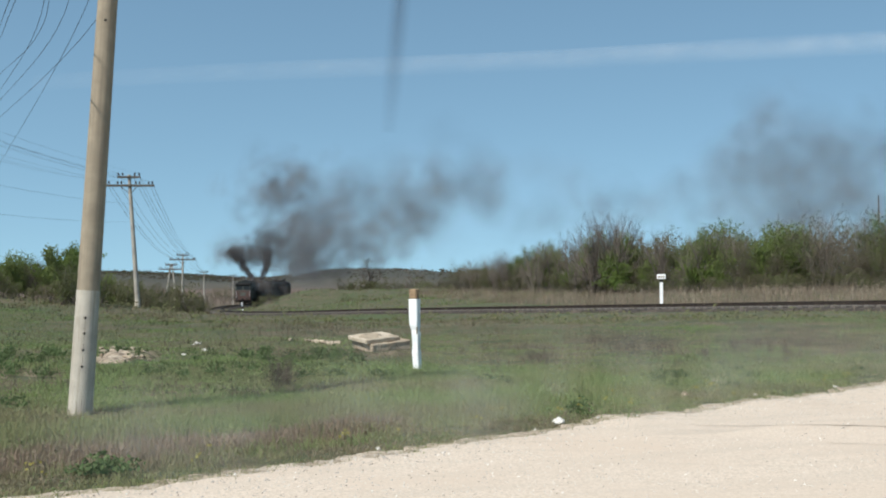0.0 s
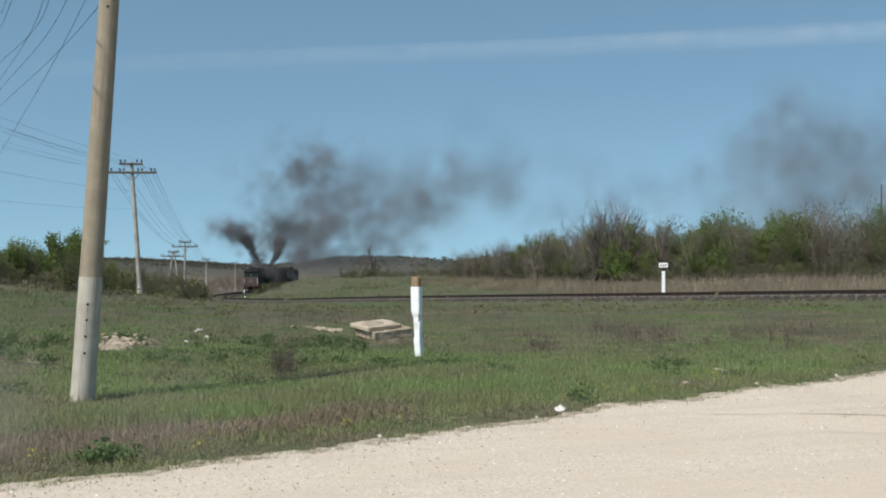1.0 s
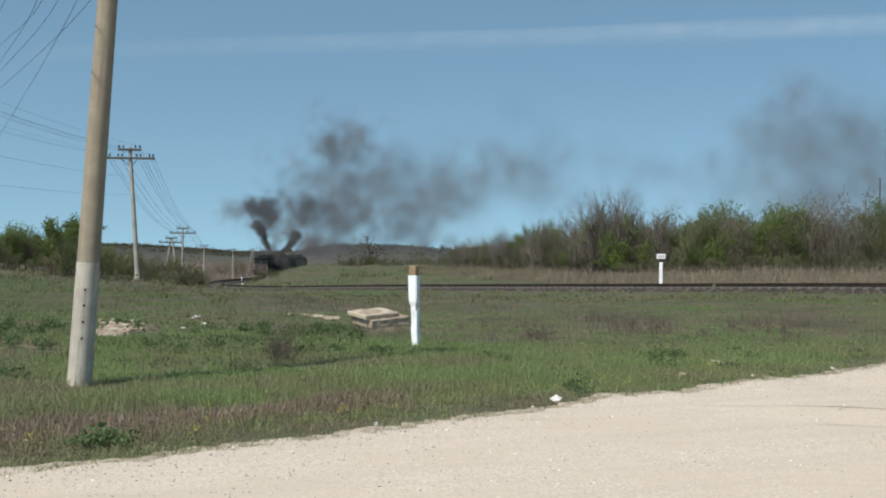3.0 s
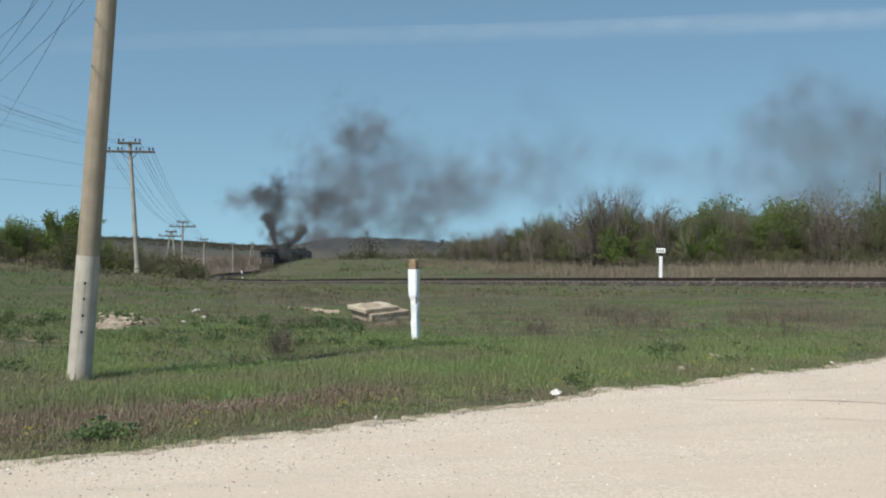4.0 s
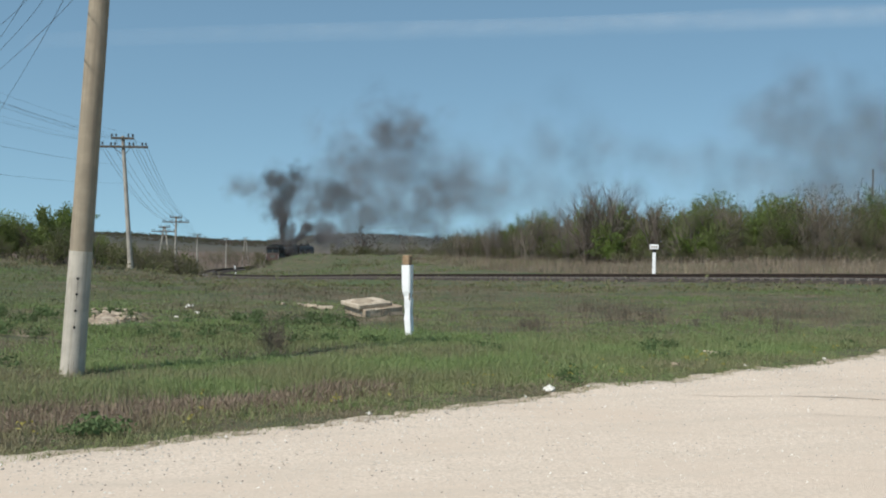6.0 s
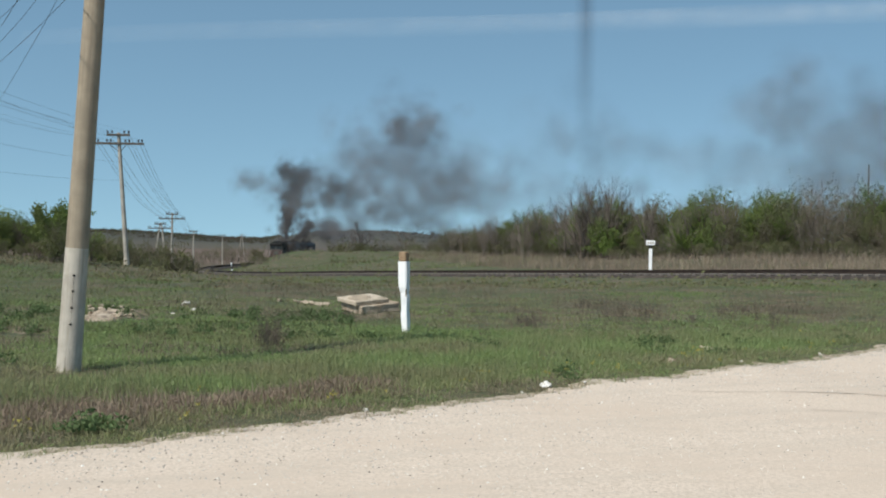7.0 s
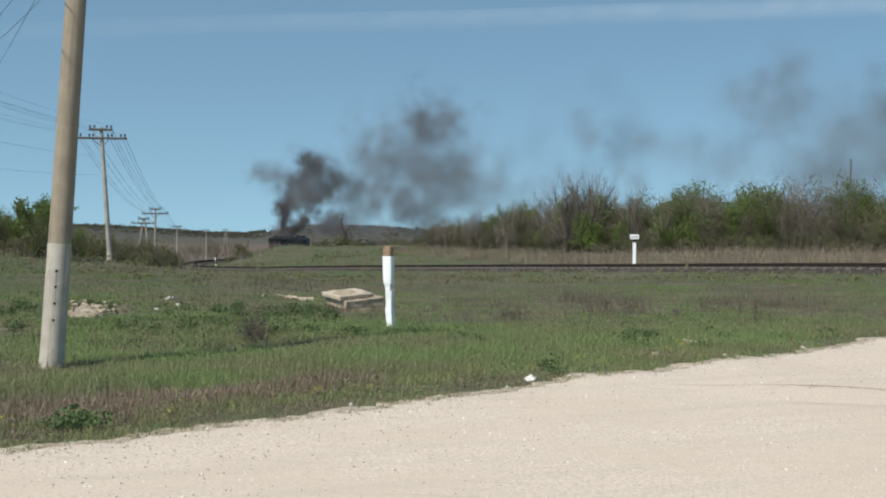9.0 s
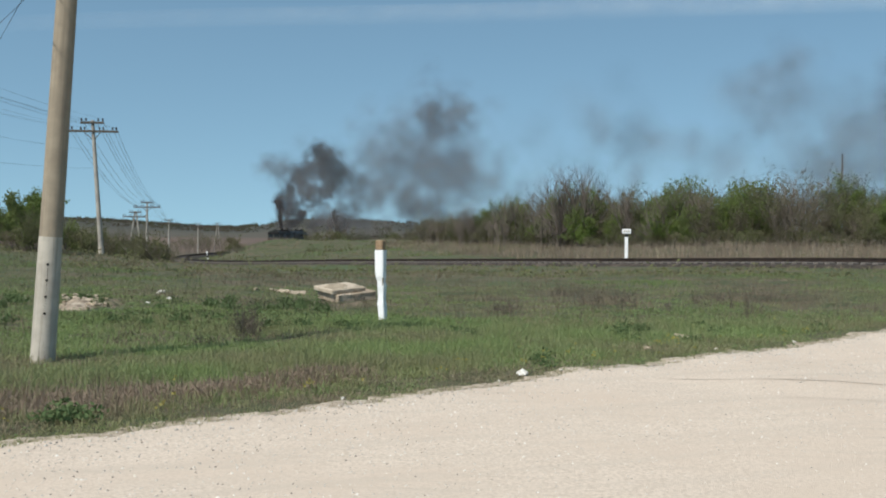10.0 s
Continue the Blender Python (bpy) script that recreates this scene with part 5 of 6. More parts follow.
for k in range(26):                  # small clumps along the road edge
    s, b = -3.2 + k * 0.45 + random.uniform(-0.2, 0.2), random.uniform(-0.02, 0.25)
    x, y = ROAD_WAY.x * s - ROAD_WAY.y * b, 10.35 + ROAD_WAY.y * s + ROAD_WAY.x * b
    weed(784 + 1893 * x / y, 468 + 1893 * EYE / y, random.uniform(0.04, 0.11), "green")
for k in range(26):
    weed((random.uniform(-30, 130), random.gauss(620, 40), random.uniform(200, 500))[k % 3], random.uniform(598, 650), random.uniform(0.12, 0.28), "green")


def flowers():
    rng = np.random.default_rng(77)
    px = np.concatenate((rng.uniform(1080, 1560, 30), rng.uniform(820, 1080, 12), rng.uniform(0, 800, 10)))
    line = np.interp(px, (0, 560, 900, 1300, 1568), (862, 790, 745, 695, 660))
    py = line - 8 - np.abs(rng.normal(0, 20, len(px)))
    u, v = (px - 784) / 1893, (py - 468) / 1893
    d = EYE / v
    x, y = u * d, d
    ok = off_road(x, y, 0.1)
    x, y = x[ok], y[ok]
    k = 7
    z = height(x, y) + rng.uniform(0.06, 0.2, len(x))
    c = np.repeat(np.stack((x, y, z), -1), k, axis=0) + rng.normal(size=(len(x) * k, 3)) * np.array((0.03, 0.03, 0.012))
    lv, lf = leaves(rng, c, len(c), 0.004, 0.012)
    tagged(mesh_of("flowers", lv, lf, M_YELLOW), "scattered small yellow wild flowers along the verge", "flowers", kind="stuff")
    st = np.arange(len(x))
    blades("flower_stalks", rng, x[st], y[st], height(x, y), 0.14, 0.005, 0.2, M_WEED, "thin green flower stalks", "stalks")


flowers()


def pebbles(name, seed, n, size, mat, label, reach):
    """Loose small stones on the road, four-sided lumps half sunk."""
    rng = np.random.default_rng(seed)
    s, t = rng.uniform(-8, 14, n), np.abs(rng.normal(0, reach, n)) + 0.02
    x, y = ROAD_WAY.x * s + ROAD_WAY.y * t, 10.35 + ROAD_WAY.y * s - ROAD_WAY.x * t
    z = height(x, y) + 0.032
    r = size * rng.uniform(0.4, 1.6, n)
    a = rng.uniform(0, 6.28, n)
    pts = [np.stack((x + np.cos(a + k * 1.571) * r * (1.2 if k % 2 else 0.8), y + np.sin(a + k * 1.571) * r, z - r * 0.2), -1) for k in range(4)]
    pts.append(np.stack((x + r * 0.15, y, z + r * 0.65), -1))
    v = np.stack(pts, 1).reshape(-1, 3)
    k = np.arange(n)[:, None] * 5
    f = np.concatenate([k + np.array([[i, (i + 1) % 4, 4]]) for i in range(4)])
    tagged(mesh_of(name, v, f, mat), label, "pebbles", kind="stuff")


pebbles("pale_pebbles", 91, 14000, 0.008, M_PEBBLE, "loose pale limestone chips on the gravel road", 3.2)
pebbles("white_pebbles", 92, 900, 0.010, M_WHITESTONE, "white stone chips on the gravel road", 2.6)
pebbles("dark_pebbles", 93, 1600, 0.008, M_DARKPEB, "dark stone chips on the gravel road", 2.8)
pebbles("edge_pebbles", 94, 700, 0.012, M_PEBBLE, "pale chips gathered along the road edge", 0.5)


def tyre_mark(points, width):
    """A faint wheel track: a shallow strip of worn gravel."""
    p = np.array(points, dtype=float)
    q = np.linspace(0, 1, 60)
    k = np.linspace(0, 1, len(p))
    x, y = spline(q, k, p[:, 0]), spline(q, k, p[:, 1])
    dx, dy = np.gradient(x), np.gradient(y)
    ln = np.hypot(dx, dy)
    w = width * (0.6 + 0.4 * np.sin(q * 23) * np.sin(q * 7)) * np.sin(np.clip(q * 8, 0, 1.57)) * np.sin(np.clip((1 - q) * 8, 0, 1.57)) / 2
    a, b = (x - dy / ln * w, y + dx / ln * w), (x + dy / ln * w, y - dx / ln * w)
    pa, pb = (np.stack((e[0], e[1], height(*e) + 0.036 + 0.003 * ripple(e[0], e[1], 2.4)), -1) for e in (a, b))
    v = np.concatenate((pa, pb))
    f = [(i, i + 60, i + 61, i + 1) for i in range(59)]
    tagged(mesh_of("tyre_mark", v, f, M_TYRE), "faint curved tyre mark on the gravel", "tyre mark", kind="structure")


tyre_mark(((2.6, 11.6), (4.2, 11.35), (5.6, 11.0), (7.2, 10.2)), 0.06)
tyre_mark(((3.6, 10.4), (4.8, 10.1), (5.6, 9.6), (6.4, 8.9)), 0.07)


def sky_trail():
    """The old condensation trail that crosses the sky: a long flat streak of thin ice cloud."""
    m, n, l, b = material("ice_cloud", 1.0)
    d, tl, tp = n.new("ShaderNodeBsdfDiffuse"), n.new("ShaderNodeBsdfTranslucent"), n.new("ShaderNodeBsdfTransparent")
    half, mx = n.new("ShaderNodeMixShader"), n.new("ShaderNodeMixShader")
    tc, sep, no = n.new("ShaderNodeTexCoord"), n.new("ShaderNodeSeparateXYZ"), n.new("ShaderNodeTexNoise")
    l.new(tc.outputs["Generated"], sep.inputs["Vector"])
    l.new(tc.outputs["Object"], no.inputs["Vector"])
    no.inputs["Scale"].default_value, no.inputs["Detail"].default_value = 0.012, 5

    def op(kind, a, c):
        q = n.new("ShaderNodeMath")
        q.operation = kind
        for i, v in enumerate((a, c)):
            if isinstance(v, float):
                q.inputs[i].default_value = v
            else:
                l.new(v, q.inputs[i])
        return q.outputs[0]

    y = sep.outputs["Y"]
    across = op("MULTIPLY", op("MULTIPLY", y, op("SUBTRACT", 1.0, y)), 4.0)
    a = op("MULTIPLY", op("POWER", across, 1.6), op("MULTIPLY", no.outputs["Fac"], op("ADD", 0.05, op("MULTIPLY", sep.outputs["X"], 0.30))))
    l.new(a, mx.inputs["Fac"])
    for s in (d, tl):
        s.inputs["Color"].default_value = (0.9, 0.9, 0.9, 1)
    half.inputs["Fac"].default_value = 0.5
    l.new(d.outputs[0], half.inputs[1])
    l.new(tl.outputs[0], half.inputs[2])
    l.new(tp.outputs[0], mx.inputs[1])
    l.new(half.outputs[0], mx.inputs[2])
    l.new(mx.outputs[0], n["Material Output"].inputs["Surface"])
    L = 2400.0
    u = np.linspace(0, 1, 40)
    v = []
    for q in u:
        for k, w in enumerate(np.linspace(-1, 1, 7)):
            half_w = 28 + 20 * q
            v.append((q * L, w * half_w + 6 * math.sin(q * 9), 4 * (1 - w * w)))
    f = [(i * 7 + j, (i + 1) * 7 + j, (i + 1) * 7 + j + 1, i * 7 + j + 1) for i in range(39) for j in range(6)]
    ob = mesh_of("sky_trail", v, f, m, True)
    tagged(ob, "faded white condensation trail across the sky", "cloud", kind="structure")
    p1, p2 = ahead((60 - 784) / 1893, (468 - 122) / 1893, 2600), ahead((1700 - 784) / 1893, (468 - 50) / 1893, 2600)
    w = (p2 - p1).normalized()
    side = Vector((0, 0.6, 0.8))
    side = (side - w * side.dot(w)).normalized()
    m3 = Matrix((w, side, w.cross(side))).transposed().to_4x4()
    ob.matrix_basis = Matrix.Translation(p1) @ m3
    ob.visible_shadow = False


sky_trail()


# ---- smoke: rigid clouds of soot flakes that drift ----
def wisps(name, rng, q, size, mat, label, category="smoke", group="engine smoke", facing=(0, 1, 0)):
    """Soft slips of haze at the points q, turned every way."""
    n = len(q)
    face = rand_dirs(rng, n) * 0.5 + np.array(facing)      # sheets drawn out across the wind
    u = np.cross(face, rand_dirs(rng, n))
    u /= np.linalg.norm(u, axis=1)[:, None] + 1e-9
    w = np.cross(face, u)
    w /= np.linalg.norm(w, axis=1)[:, None] + 1e-9
    s = (size * rng.uniform(0.5, 1.5, n))[:, None]
    v = np.stack((q - u * s - w * s, q + u * s - w * s, q + u * s + w * s, q - u * s + w * s), 1).reshape(-1, 3)
    ob = mesh_of(name, v, np.arange(n * 4).reshape(-1, 4), mat)
    uv = ob.data.uv_layers.new(name="wisp")
    uv.data.foreach_set("uv", np.tile(np.array((0, 0, 1, 0, 1, 1, 0, 1), dtype=np.float32), n))
    return tagged(ob, label, category, group)


def puff(name, seed, sx, sz, sy, thick, mat, label, lumps=40, round_=0.85, facing=(0, 1, 0)):
    """A billow of haze about 0, gathered in lumps, so thick at its middle. Half widths in metres."""
    rng = np.random.default_rng(seed)
    size = (0.3 + 0.25 * (sx + sz) / 2) * (1.5 if mat is M_THIN else 1.35 if mat is M_SOOT else 1.25)
    n = int(thick * 1.5 * sx * sz / ((0.2 if mat is M_FRESH else 0.11 if mat is M_SOOT else 0.09 if mat is M_THIN else 0.10) * 0.41 * size**2))
    c = rand_dirs(rng, lumps) * (rng.uniform(0, 1, lumps)**0.4)[:, None] * round_
    r = rng.uniform(0.3, 0.75, lumps)
    share = r**2
    k = rng.choice(lumps, n, p=share / share.sum())
    q = c[k] + rand_dirs(rng, n) * (r[k] * np.abs(rng.normal(0.7, 0.35, n)))[:, None]
    loose = rng.uniform(0, 1, n) < 0.3
    q[loose] = rng.normal(size=(loose.sum(), 3)) * 0.55
    q = q * np.array((sx, sy, sz))
    core = wisps(name, rng, q[~loose], size, mat, label, facing=facing)
    wisps("fringe", rng, q[loose], size * 1.4, mat, "", "", "", facing).parent = core
    return core


def stem(name, seed, height_m, n, label):
    """The narrow column of fresh smoke over a stack: foot at 0, widening upward."""
    rng = np.random.default_rng(seed)
    u = rng.uniform(0, 1, n)**0.8
    w = 0.22 + 0.7 * u
    a = u * 7 + seed
    q = np.stack((rng.normal(size=n) * w * 0.6 + 0.35 * np.sin(a) * u, rng.normal(size=n) * w * 0.6, u * height_m + rng.normal(size=n) * 0.2), -1)
    return wisps(name, rng, q, 0.22 + 0.28 * u, M_FRESH, label)


TIMES = (0, 1, 2.5, 5, 7.5, 10)
VIEWS = {0: (-0.118, 1.465, -0.183), 1: (0.0, 0.817, 0.0), 2.5: (-0.117, 0.392, 0.507), 5: (-0.253, -0.247, 0.591), 7.5: (-0.73, -0.601, 0.767), 10: (-1.917, -1.112, 0.646)}


def aloft(t, px, py, d):
    """The place d metres north that shows so many steps right and down in the view held at t."""
    w = hold(*VIEWS[t]).to_3x3() @ Vector(((px - 784) / 1893, (441 - py) / 1893, -1))
    return Vector((0, 0, EYE)) + w * (d / w.y)


DENSE, THIN = "dense dark grey soot smoke billow", "thin drifting grey smoke haze"
# smoke billow: half width, half height, thickness, material, distance, then right and down at each of TIMES
CLOUDS = [
    (6.4, 4.7, 0.85, M_SOOT, 232, DENSE, (508, 322, 552, 290, 592, 258, 678, 228, 748, 217, 790, 198)),
    (7.4, 5.0, 0.2, M_SOOT, 236, THIN, (462, 355, 480, 328, 520, 316, 600, 268, 662, 250, 712, 240)),
    (9.2, 5.2, 0.33, M_SOOT, 228, THIN, (595, 425, 620, 398, 655, 385, 715, 368, 742, 352, 745, 355)),
    (9.8, 6.0, 0.2, M_SOOT, 226, THIN, (690, 385, 700, 365, 740, 352, 785, 338, 790, 325, 780, 300)),
    (8.5, 5.0, 0.2, M_SOOT, 230, THIN, (560, 375, 590, 345, 640, 325, 660, 300, 710, 285, 725, 290)),
    (13, 4.8, 0.2, M_THIN, 220, THIN, (830, 315, 870, 300, 930, 285, 1000, 262, 1060, 245, 1110, 235)),
    (19, 12.0, 0.46, M_THIN, 210, THIN, (1465, 312, 1488, 298, 1502, 284, 1530, 262, 1555, 255, 1580, 245)),
    (9.0, 9.0, 0.27, M_THIN, 208, THIN, (1350, 265, 1385, 245, 1395, 228, 1405, 212, 1392, 185, 1372, 165)),
    (17, 6.0, 0.2, M_THIN, 215, THIN, (1240, 345, 1270, 330, 1290, 315, 1290, 300, 1280, 290, 1250, 280)),
    (3.6, 3.0, 0.8, M_FRESH, 214, DENSE, (472, 432, 502, 410, 535, 380, 588, 350, 600, 335, 600, 310)),
    (3.7, 2.4, 0.95, M_FRESH, 212, DENSE, (440, 452, 420, 412, 448, 378, 476, 332, 530, 300, 575, 272)),
    (4.2, 2.4, 0.4, M_SOOT, 212, THIN, (412, 450, 398, 404, 418, 382, 432, 345, 462, 320, 492, 300)),
    (8.0, 4.5, 0.3, M_SOOT, 227, THIN, (560, 420, 560, 400, 590, 375, 615, 345, 650, 335, 665, 330)),
    (9.0, 2.3, 0.65, M_SOOT, 244, THIN, (545, 478, 560, 458, 570, 442, 600, 425, 620, 412, 615, 398)),
    (6.4, 4.4, 0.38, M_SOOT, 224, THIN, (525, 440, 548, 420, 572, 400, 622, 380, 645, 372, 650, 350)),
    (7.4, 5.2, 0.27, M_SOOT, 234, THIN, (540, 400, 560, 370, 575, 335, 598, 305, 645, 290, 665, 285)),
    (5.4, 4.8, 0.42, M_SOOT, 218, THIN, (488, 440, 482, 418, 496, 398, 545, 368, 548, 335, 552, 318)),
    (15, 9.0, 0.34, M_THIN, 240, THIN, (590, 370, 615, 345, 650, 330, 690, 300, 720, 285, 735, 270)),
    (13, 3.6, 0.55, M_SOOT, 246, THIN, (620, 455, 650, 440, 690, 425, 720, 405, 745, 398, 750, 388)),
    (6.5, 2.7, 0.6, M_SOOT, 252, THIN, (540, 468, 535, 453, 548, 440, 575, 415, 588, 404, 592, 394)),
    (20, 6.5, 0.16, M_THIN, 226, THIN, (1000, 385, 1020, 375, 1040, 365, 1060, 350, 1070, 330, 1060, 310)),
    (18, 7.5, 0.42, M_THIN, 212, THIN, (1440, 390, 1455, 380, 1465, 370, 1480, 350, 1490, 330, 1490, 310)),
    (8.0, 5.5, 0.42, M_THIN, 238, THIN, (720, 400, 735, 380, 760, 370, 800, 345, 800, 330, 800, 310)),
    (6.0, 3.6, 0.45, M_SOOT, 240, THIN, (545, 445, 560, 420, 600, 400, 640, 385, 700, 375, 730, 365)),
    (8.5, 5.5, 0.24, M_SOOT, 228, THIN, (470, 425, 470, 400, 490, 380, 520, 350, 545, 330, 560, 310)),
    (13, 7.0, 0.3, M_THIN, 224, THIN, (760, 340, 790, 330, 830, 318, 870, 330, 880, 330, 860, 320)),
]
SMOKE = []
for k, (sx, sz, n, mat, d, label, path) in enumerate(CLOUDS):
    SMOKE.append((puff("smoke_billow", 40 + k, sx, sz, (sx + sz) / 2, n, mat, label), d, path))
STEM_A = stem("smoke_column", 3, 7.5, 2000, "dense black smoke column over the exhaust stack")
STEM_B = stem("smoke_column", 5, 6.0, 1500, "dark smoke trailing from the leading exhaust stack")
# billows that leave the stack during the shot: moment of leaving, size, then right, down and distance at the later times
FRESH = [
    (0.6, ((2.5, 470, 385, 218), (5, 508, 312, 226), (7.5, 548, 310, 232), (10, 570, 290, 236))),
    (1.5, ((5, 500, 350, 226), (7.5, 535, 320, 234), (10, 550, 300, 238))),
    (2.6, ((5, 492, 365, 228), (7.5, 520, 335, 236), (10, 535, 300, 242))),
    (3.5, ((5, 482, 385, 230), (7.5, 540, 345, 240), (10, 590, 330, 246))),
    (4.6, ((7.5, 538, 365, 242), (10, 575, 350, 248))),
    (5.6, ((7.5, 525, 372, 244), (10, 550, 350, 252))),
    (6.6, ((7.5, 512, 388, 246), (10, 515, 335, 256))),
    (8.0, ((10, 522, 368, 260),)),
    (9.1, ((10, 516, 384, 262),)),
    (3.0, ((5, 548, 415, 242), (7.5, 590, 405, 252), (10, 620, 380, 258))),
    (5.5, ((7.5, 560, 405, 256), (10, 600, 385, 266))),
    (7.6, ((10, 560, 395, 272),)),
    (6.2, ((7.5, 520, 380, 246), (10, 580, 300, 252))),
    (7.0, ((10, 507, 345, 262),)),
    (7.3, ((10, 545, 340, 262),)),
    (8.6, ((10, 510, 372, 266),)),
    (9.4, ((10, 504, 392, 270),)),
    (6.9, ((7.5, 516, 398, 246), (10, 535, 322, 258))),
]
LEAVING = [(puff("smoke_billow", 70 + k, 2.5, 1.8, 3.4, 1.0, M_FRESH, "fresh dark smoke billow from the stack", facing=(0, 0.5, -0.87)), f) for k, f in enumerate(FRESH)]


# dust that a car has left over the verge: right and down at the start, distance, half width
DUST = [(puff("dust_cloud", 120 + k, w, 0.45, 1.2, 0.085, M_DUST, "pale road dust drifting over the verge"), px, py, d) for k, (px, py, d, w) in enumerate(
    ((200, 840, 9.3, 1.5), (680, 800, 10.5, 1.6), (1420, 690, 13.5, 2.0), (1050, 740, 11.5, 1.8), (1500, 610, 17, 2.6), (1330, 640, 15.5, 2.4), (1150, 665, 14.5, 2.2), (960, 710, 12.6, 2.0), (760, 745, 11.6, 1.8), (560, 770, 10.8, 1.7), (380, 800, 10.0, 1.6)))]
for ob, *_ in DUST:
    tagged(ob, category="dust", group="road dust", kind="stuff")
    for c in ob.children:
        tagged(c, kind="stuff")


# a dark cord that swings before the lens at the start
M_CORD = hazy("dark_cord", (0.06, 0.07, 0.09), 0.42, 20, 0.9)


def strap_cord():
    v, f, uvs = [], [], []
    for i in range(13):
        q = i / 12
        for j in range(5):
            w = j / 4 * 2 - 1
            v.append((w * 0.0052 * (1 - 0.2 * q), -0.002 * (1 - w * w), 0.15 * q + 0.0))
            uvs.append((j / 4, 0.5 + 0.35 * max(0.0, 1 - q * 3)))
    for i in range(12):
        for j in range(4):
            f.append((i * 5 + j, i * 5 + j + 1, i * 5 + j + 6, i * 5 + j + 5))
    ob = mesh_of("strap_cord", v, f, M_CORD, True)
    layer = ob.data.uv_layers.new(name="wisp")
    layer.data.foreach_set("uv", np.array([uvs[k] for q in f for k in q], dtype=np.float32).ravel())
    return tagged(ob, "dark blurred strap cord swinging close to the lens", "strap")


CORD = strap_cord()


def swallow():
    t = thing("bird", Matrix(), "small dark swift bird gliding with spread wings", "bird")
    part("body", rods(((-0.06, 0, 0), (0.0, 0, 0.004), 0.010, 0.016), ((0.0, 0, 0.004), (0.07, 0, 0), 0.016, 0.004), sides=8), M_BLACK, t)
    for s in (1, -1):
        part("wing", rods(((0.0, 0, 0.008), (0.02, s * 0.08, 0.02), 0.012, 0.008), ((0.02, s * 0.08, 0.02), (0.08, s * 0.16, 0.01), 0.008, 0.002), sides=6), M_BLACK, t)
    return t


BIRD = swallow()


# ---- what moves ----
def along(t):
    """How far along the railway the rear of the train is at t."""
    start = float(np.interp(199.5, LINE_Y, LINE_S))
    return start + 2.0 + 4.95 * t + 0.26 * max(0.0, t - 5.0)**2


def coach_pose(s):
    """The pose of a locomotive section with its rear end s metres along the railway."""
    a, _ = on_line(s + 3.3)
    b, _ = on_line(s + 13.2)
    w = (b - a).normalized()
    turn = math.atan2(-w.x, w.y)
    tilt = math.asin(w.z)
    m = Matrix.Rotation(turn, 4, "Z") @ Matrix.Rotation(tilt, 4, "X")
    return Matrix.Translation(a - m.to_3x3() @ Vector((0, 3.3, 0))) @ m


def stack(t, leading=False):
    return coach_pose(along(t)) @ Vector((0, 15.6 if leading else 8.6, 4.7))


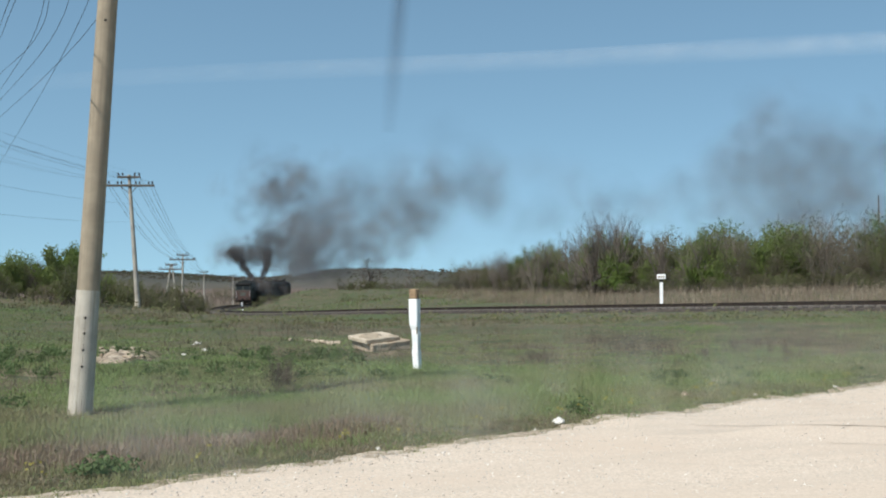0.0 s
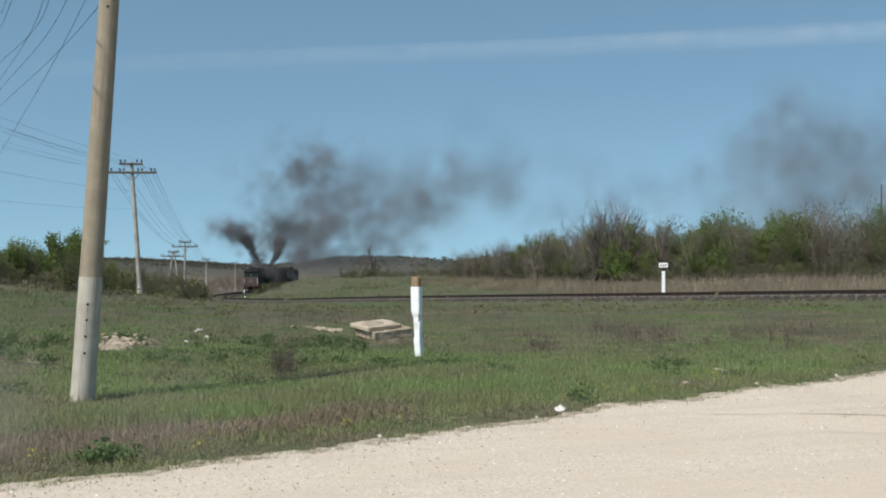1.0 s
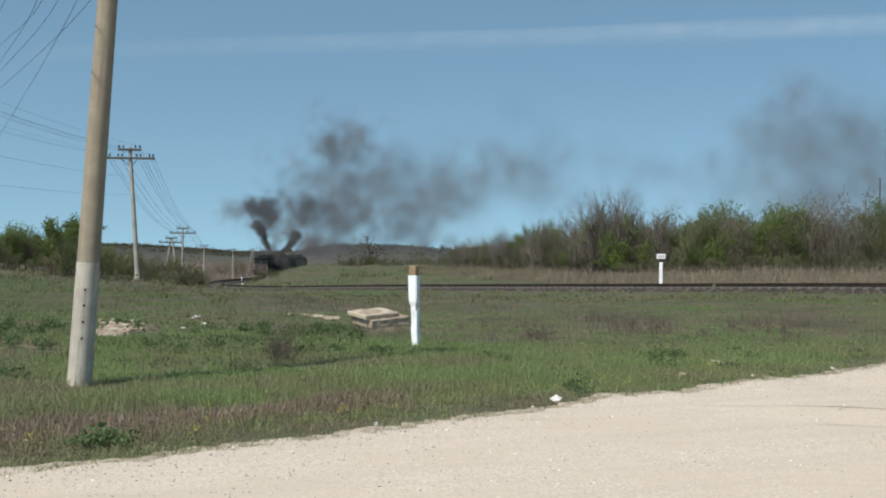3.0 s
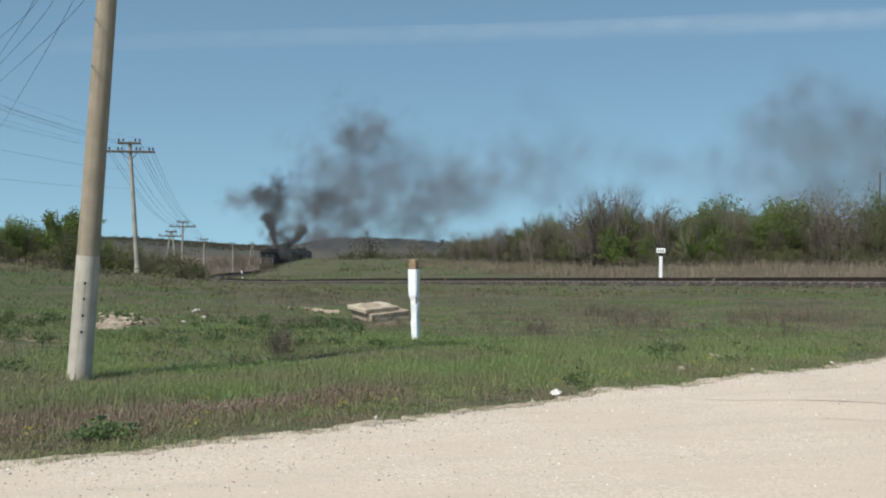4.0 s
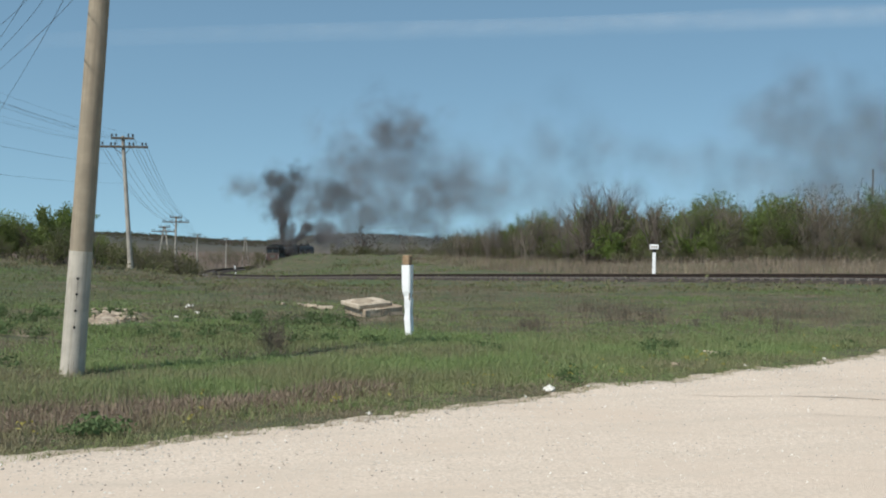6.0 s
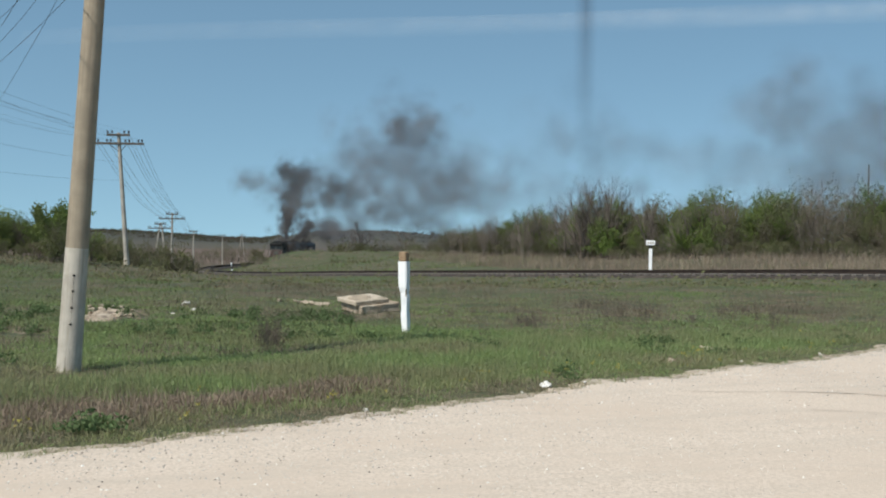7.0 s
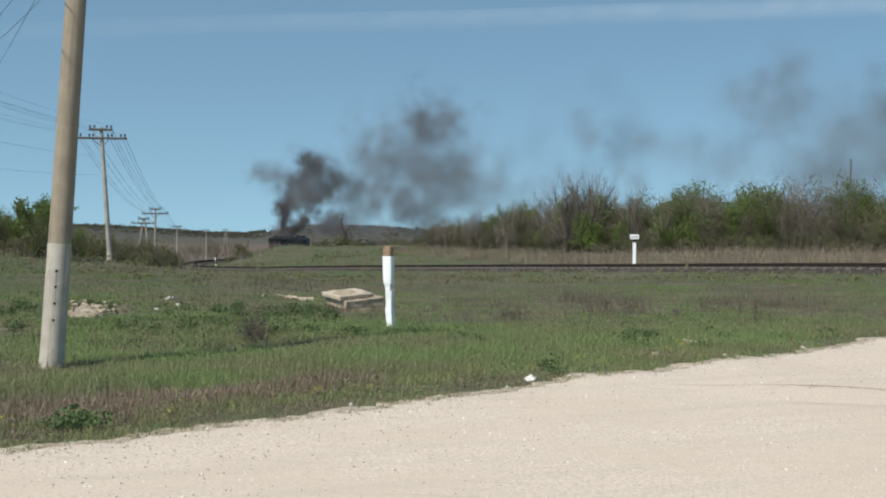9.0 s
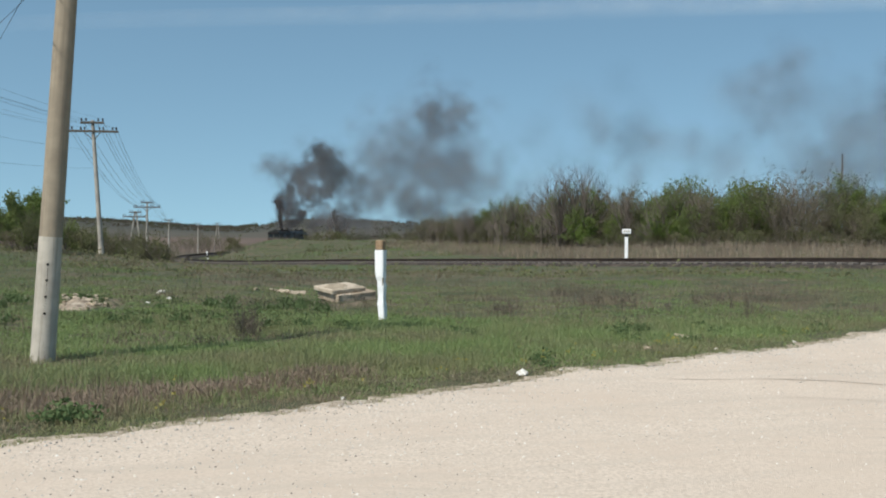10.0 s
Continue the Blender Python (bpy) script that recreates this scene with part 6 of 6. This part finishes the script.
def motions():
    steps = [i * 0.5 for i in range(21)]
    walk(LOCO_A, [(t, coach_pose(along(t))) for t in steps])
    walk(LOCO_B, [(t, coach_pose(along(t) + 17.4)) for t in steps])
    for ob, d, path in SMOKE:
        rows = []
        for t, x, y in zip(TIMES, path[::2], path[1::2]):
            rows.append((t, Matrix.Translation(aloft(t, x, y, d)) @ Matrix.Rotation(radians(2.2 * t), 4, "Y")))
        walk(ob, rows)
    lean = ((0, -38), (1, -32), (2.5, -30), (4, -20), (5, -12), (7.5, 4), (9, 3), (10, -6))
    walk(STEM_A, [(t, Matrix.Translation(stack(t)) @ Matrix.Rotation(radians(a), 4, "Y") @ Matrix.Rotation(radians(3 * t), 4, "Z")) for t, a in lean])
    walk(STEM_B, [(t, Matrix.Translation(stack(t, True)) @ Matrix.Rotation(radians(a), 4, "Y") @ Matrix.Rotation(radians(-3 * t), 4, "Z")) for t, a in ((0, 15), (1, 25), (2.5, 40), (5, 45), (7.5, 50), (10, 45))])
    for ob, px, py, d in DUST:
        p = aloft(0, px, py, d)
        walk(ob, [(t, Matrix.Translation(p - Vector((way, way * 0.84, 0)) * 0.766)) for t, way in ((0, 0), (0.5, 7), (1, 13), (2, 21), (5, 34), (10, 46))])
    def sighted(view, px, py, d):
        w = hold(*view).to_3x3() @ Vector(((px - 784) / 1893, (441 - py) / 1893, -1))
        return Vector((0, 0, EYE)) + w * d

    v0, v8, v9 = (-0.118, 1.465, -0.183), (-0.03, 0.94, -0.05), (-1.68, -0.92, 0.66)
    v15 = (-0.045, 0.579, 0.248)
    v4, v7 = (-0.207, -0.167, 0.553), (-0.662, -0.511, 0.649)
    walk(CORD, [(t, Matrix.Translation(sighted(v, px, py, 0.4)) @ Matrix.Rotation(radians(a), 4, "Y")) for t, v, px, py, a in (
        (0, v0, 688, 236, 5), (0.1, v0, 515, 130, 8), (0.2, v0, 330, -120, 12), (0.45, v0, 300, -260, 14), (0.7, v8, 420, -120, 12),
        (0.8, v8, 500, 240, 9), (0.9, v8, 380, -160, 14), (1.1, v8, 100, -420, 16), (1.35, v15, 330, -300, 20), (1.5, v15, 192, 300, 19), (1.65, v15, 60, -300, 22), (2.0, v15, -200, -900, 16), (4.2, v4, 100, -900, 14), (4.4, v4, 420, -120, 8),
        (4.5, v4, 552, 190, 2), (4.6, v4, 420, -160, 8), (4.8, v4, 300, -900, 14), (6.7, v7, 1300, -900, 8), (6.9, v7, 1120, -160, 4), (7.0, v7, 1033, 250, 0), (7.1, v7, 940, -160, -4),
        (7.3, v7, 700, -900, 0), (10, v7, 700, -1200, 0))])
    walk(BIRD, [(t, Matrix.Translation(sighted(v9, px, py, 20)) @ Matrix.Rotation(radians(a), 4, "X")) for t, px, py, a in (
        (0, 9000, -2500, 0), (9.0, 1700, -500, 10), (9.3, 960, -60, 10), (9.4, 743, 72, 8), (9.5, 591, 62, 4), (9.6, 430, -70, -8), (10, -200, -700, -10))])
    for ob, (t0, later) in LEAVING:
        leading = later[0][1] > 543
        aside = 17.4 if leading else 0

        def inside(t):
            return coach_pose(along(t) + aside) @ Matrix.Translation((0, 7.2, 2.5))

        rows = [(t, inside(t)) for t in np.arange(0, t0, 0.5)]
        rows += [(t0, inside(t0)), (t0 + 0.5, Matrix.Translation(stack(t0 + 0.3, leading) + Vector((0, 0, 2.0))) @ pose(0, 0, 0, 35))]
        rows += [(t, Matrix.Translation(aloft(t, x, y, d)) @ pose(0, 0, 0, 60 + 4 * (t - t0), 5 * (t - t0))) for t, x, y, d in later if t > t0 + 0.5]
        walk(ob, rows)


motions()
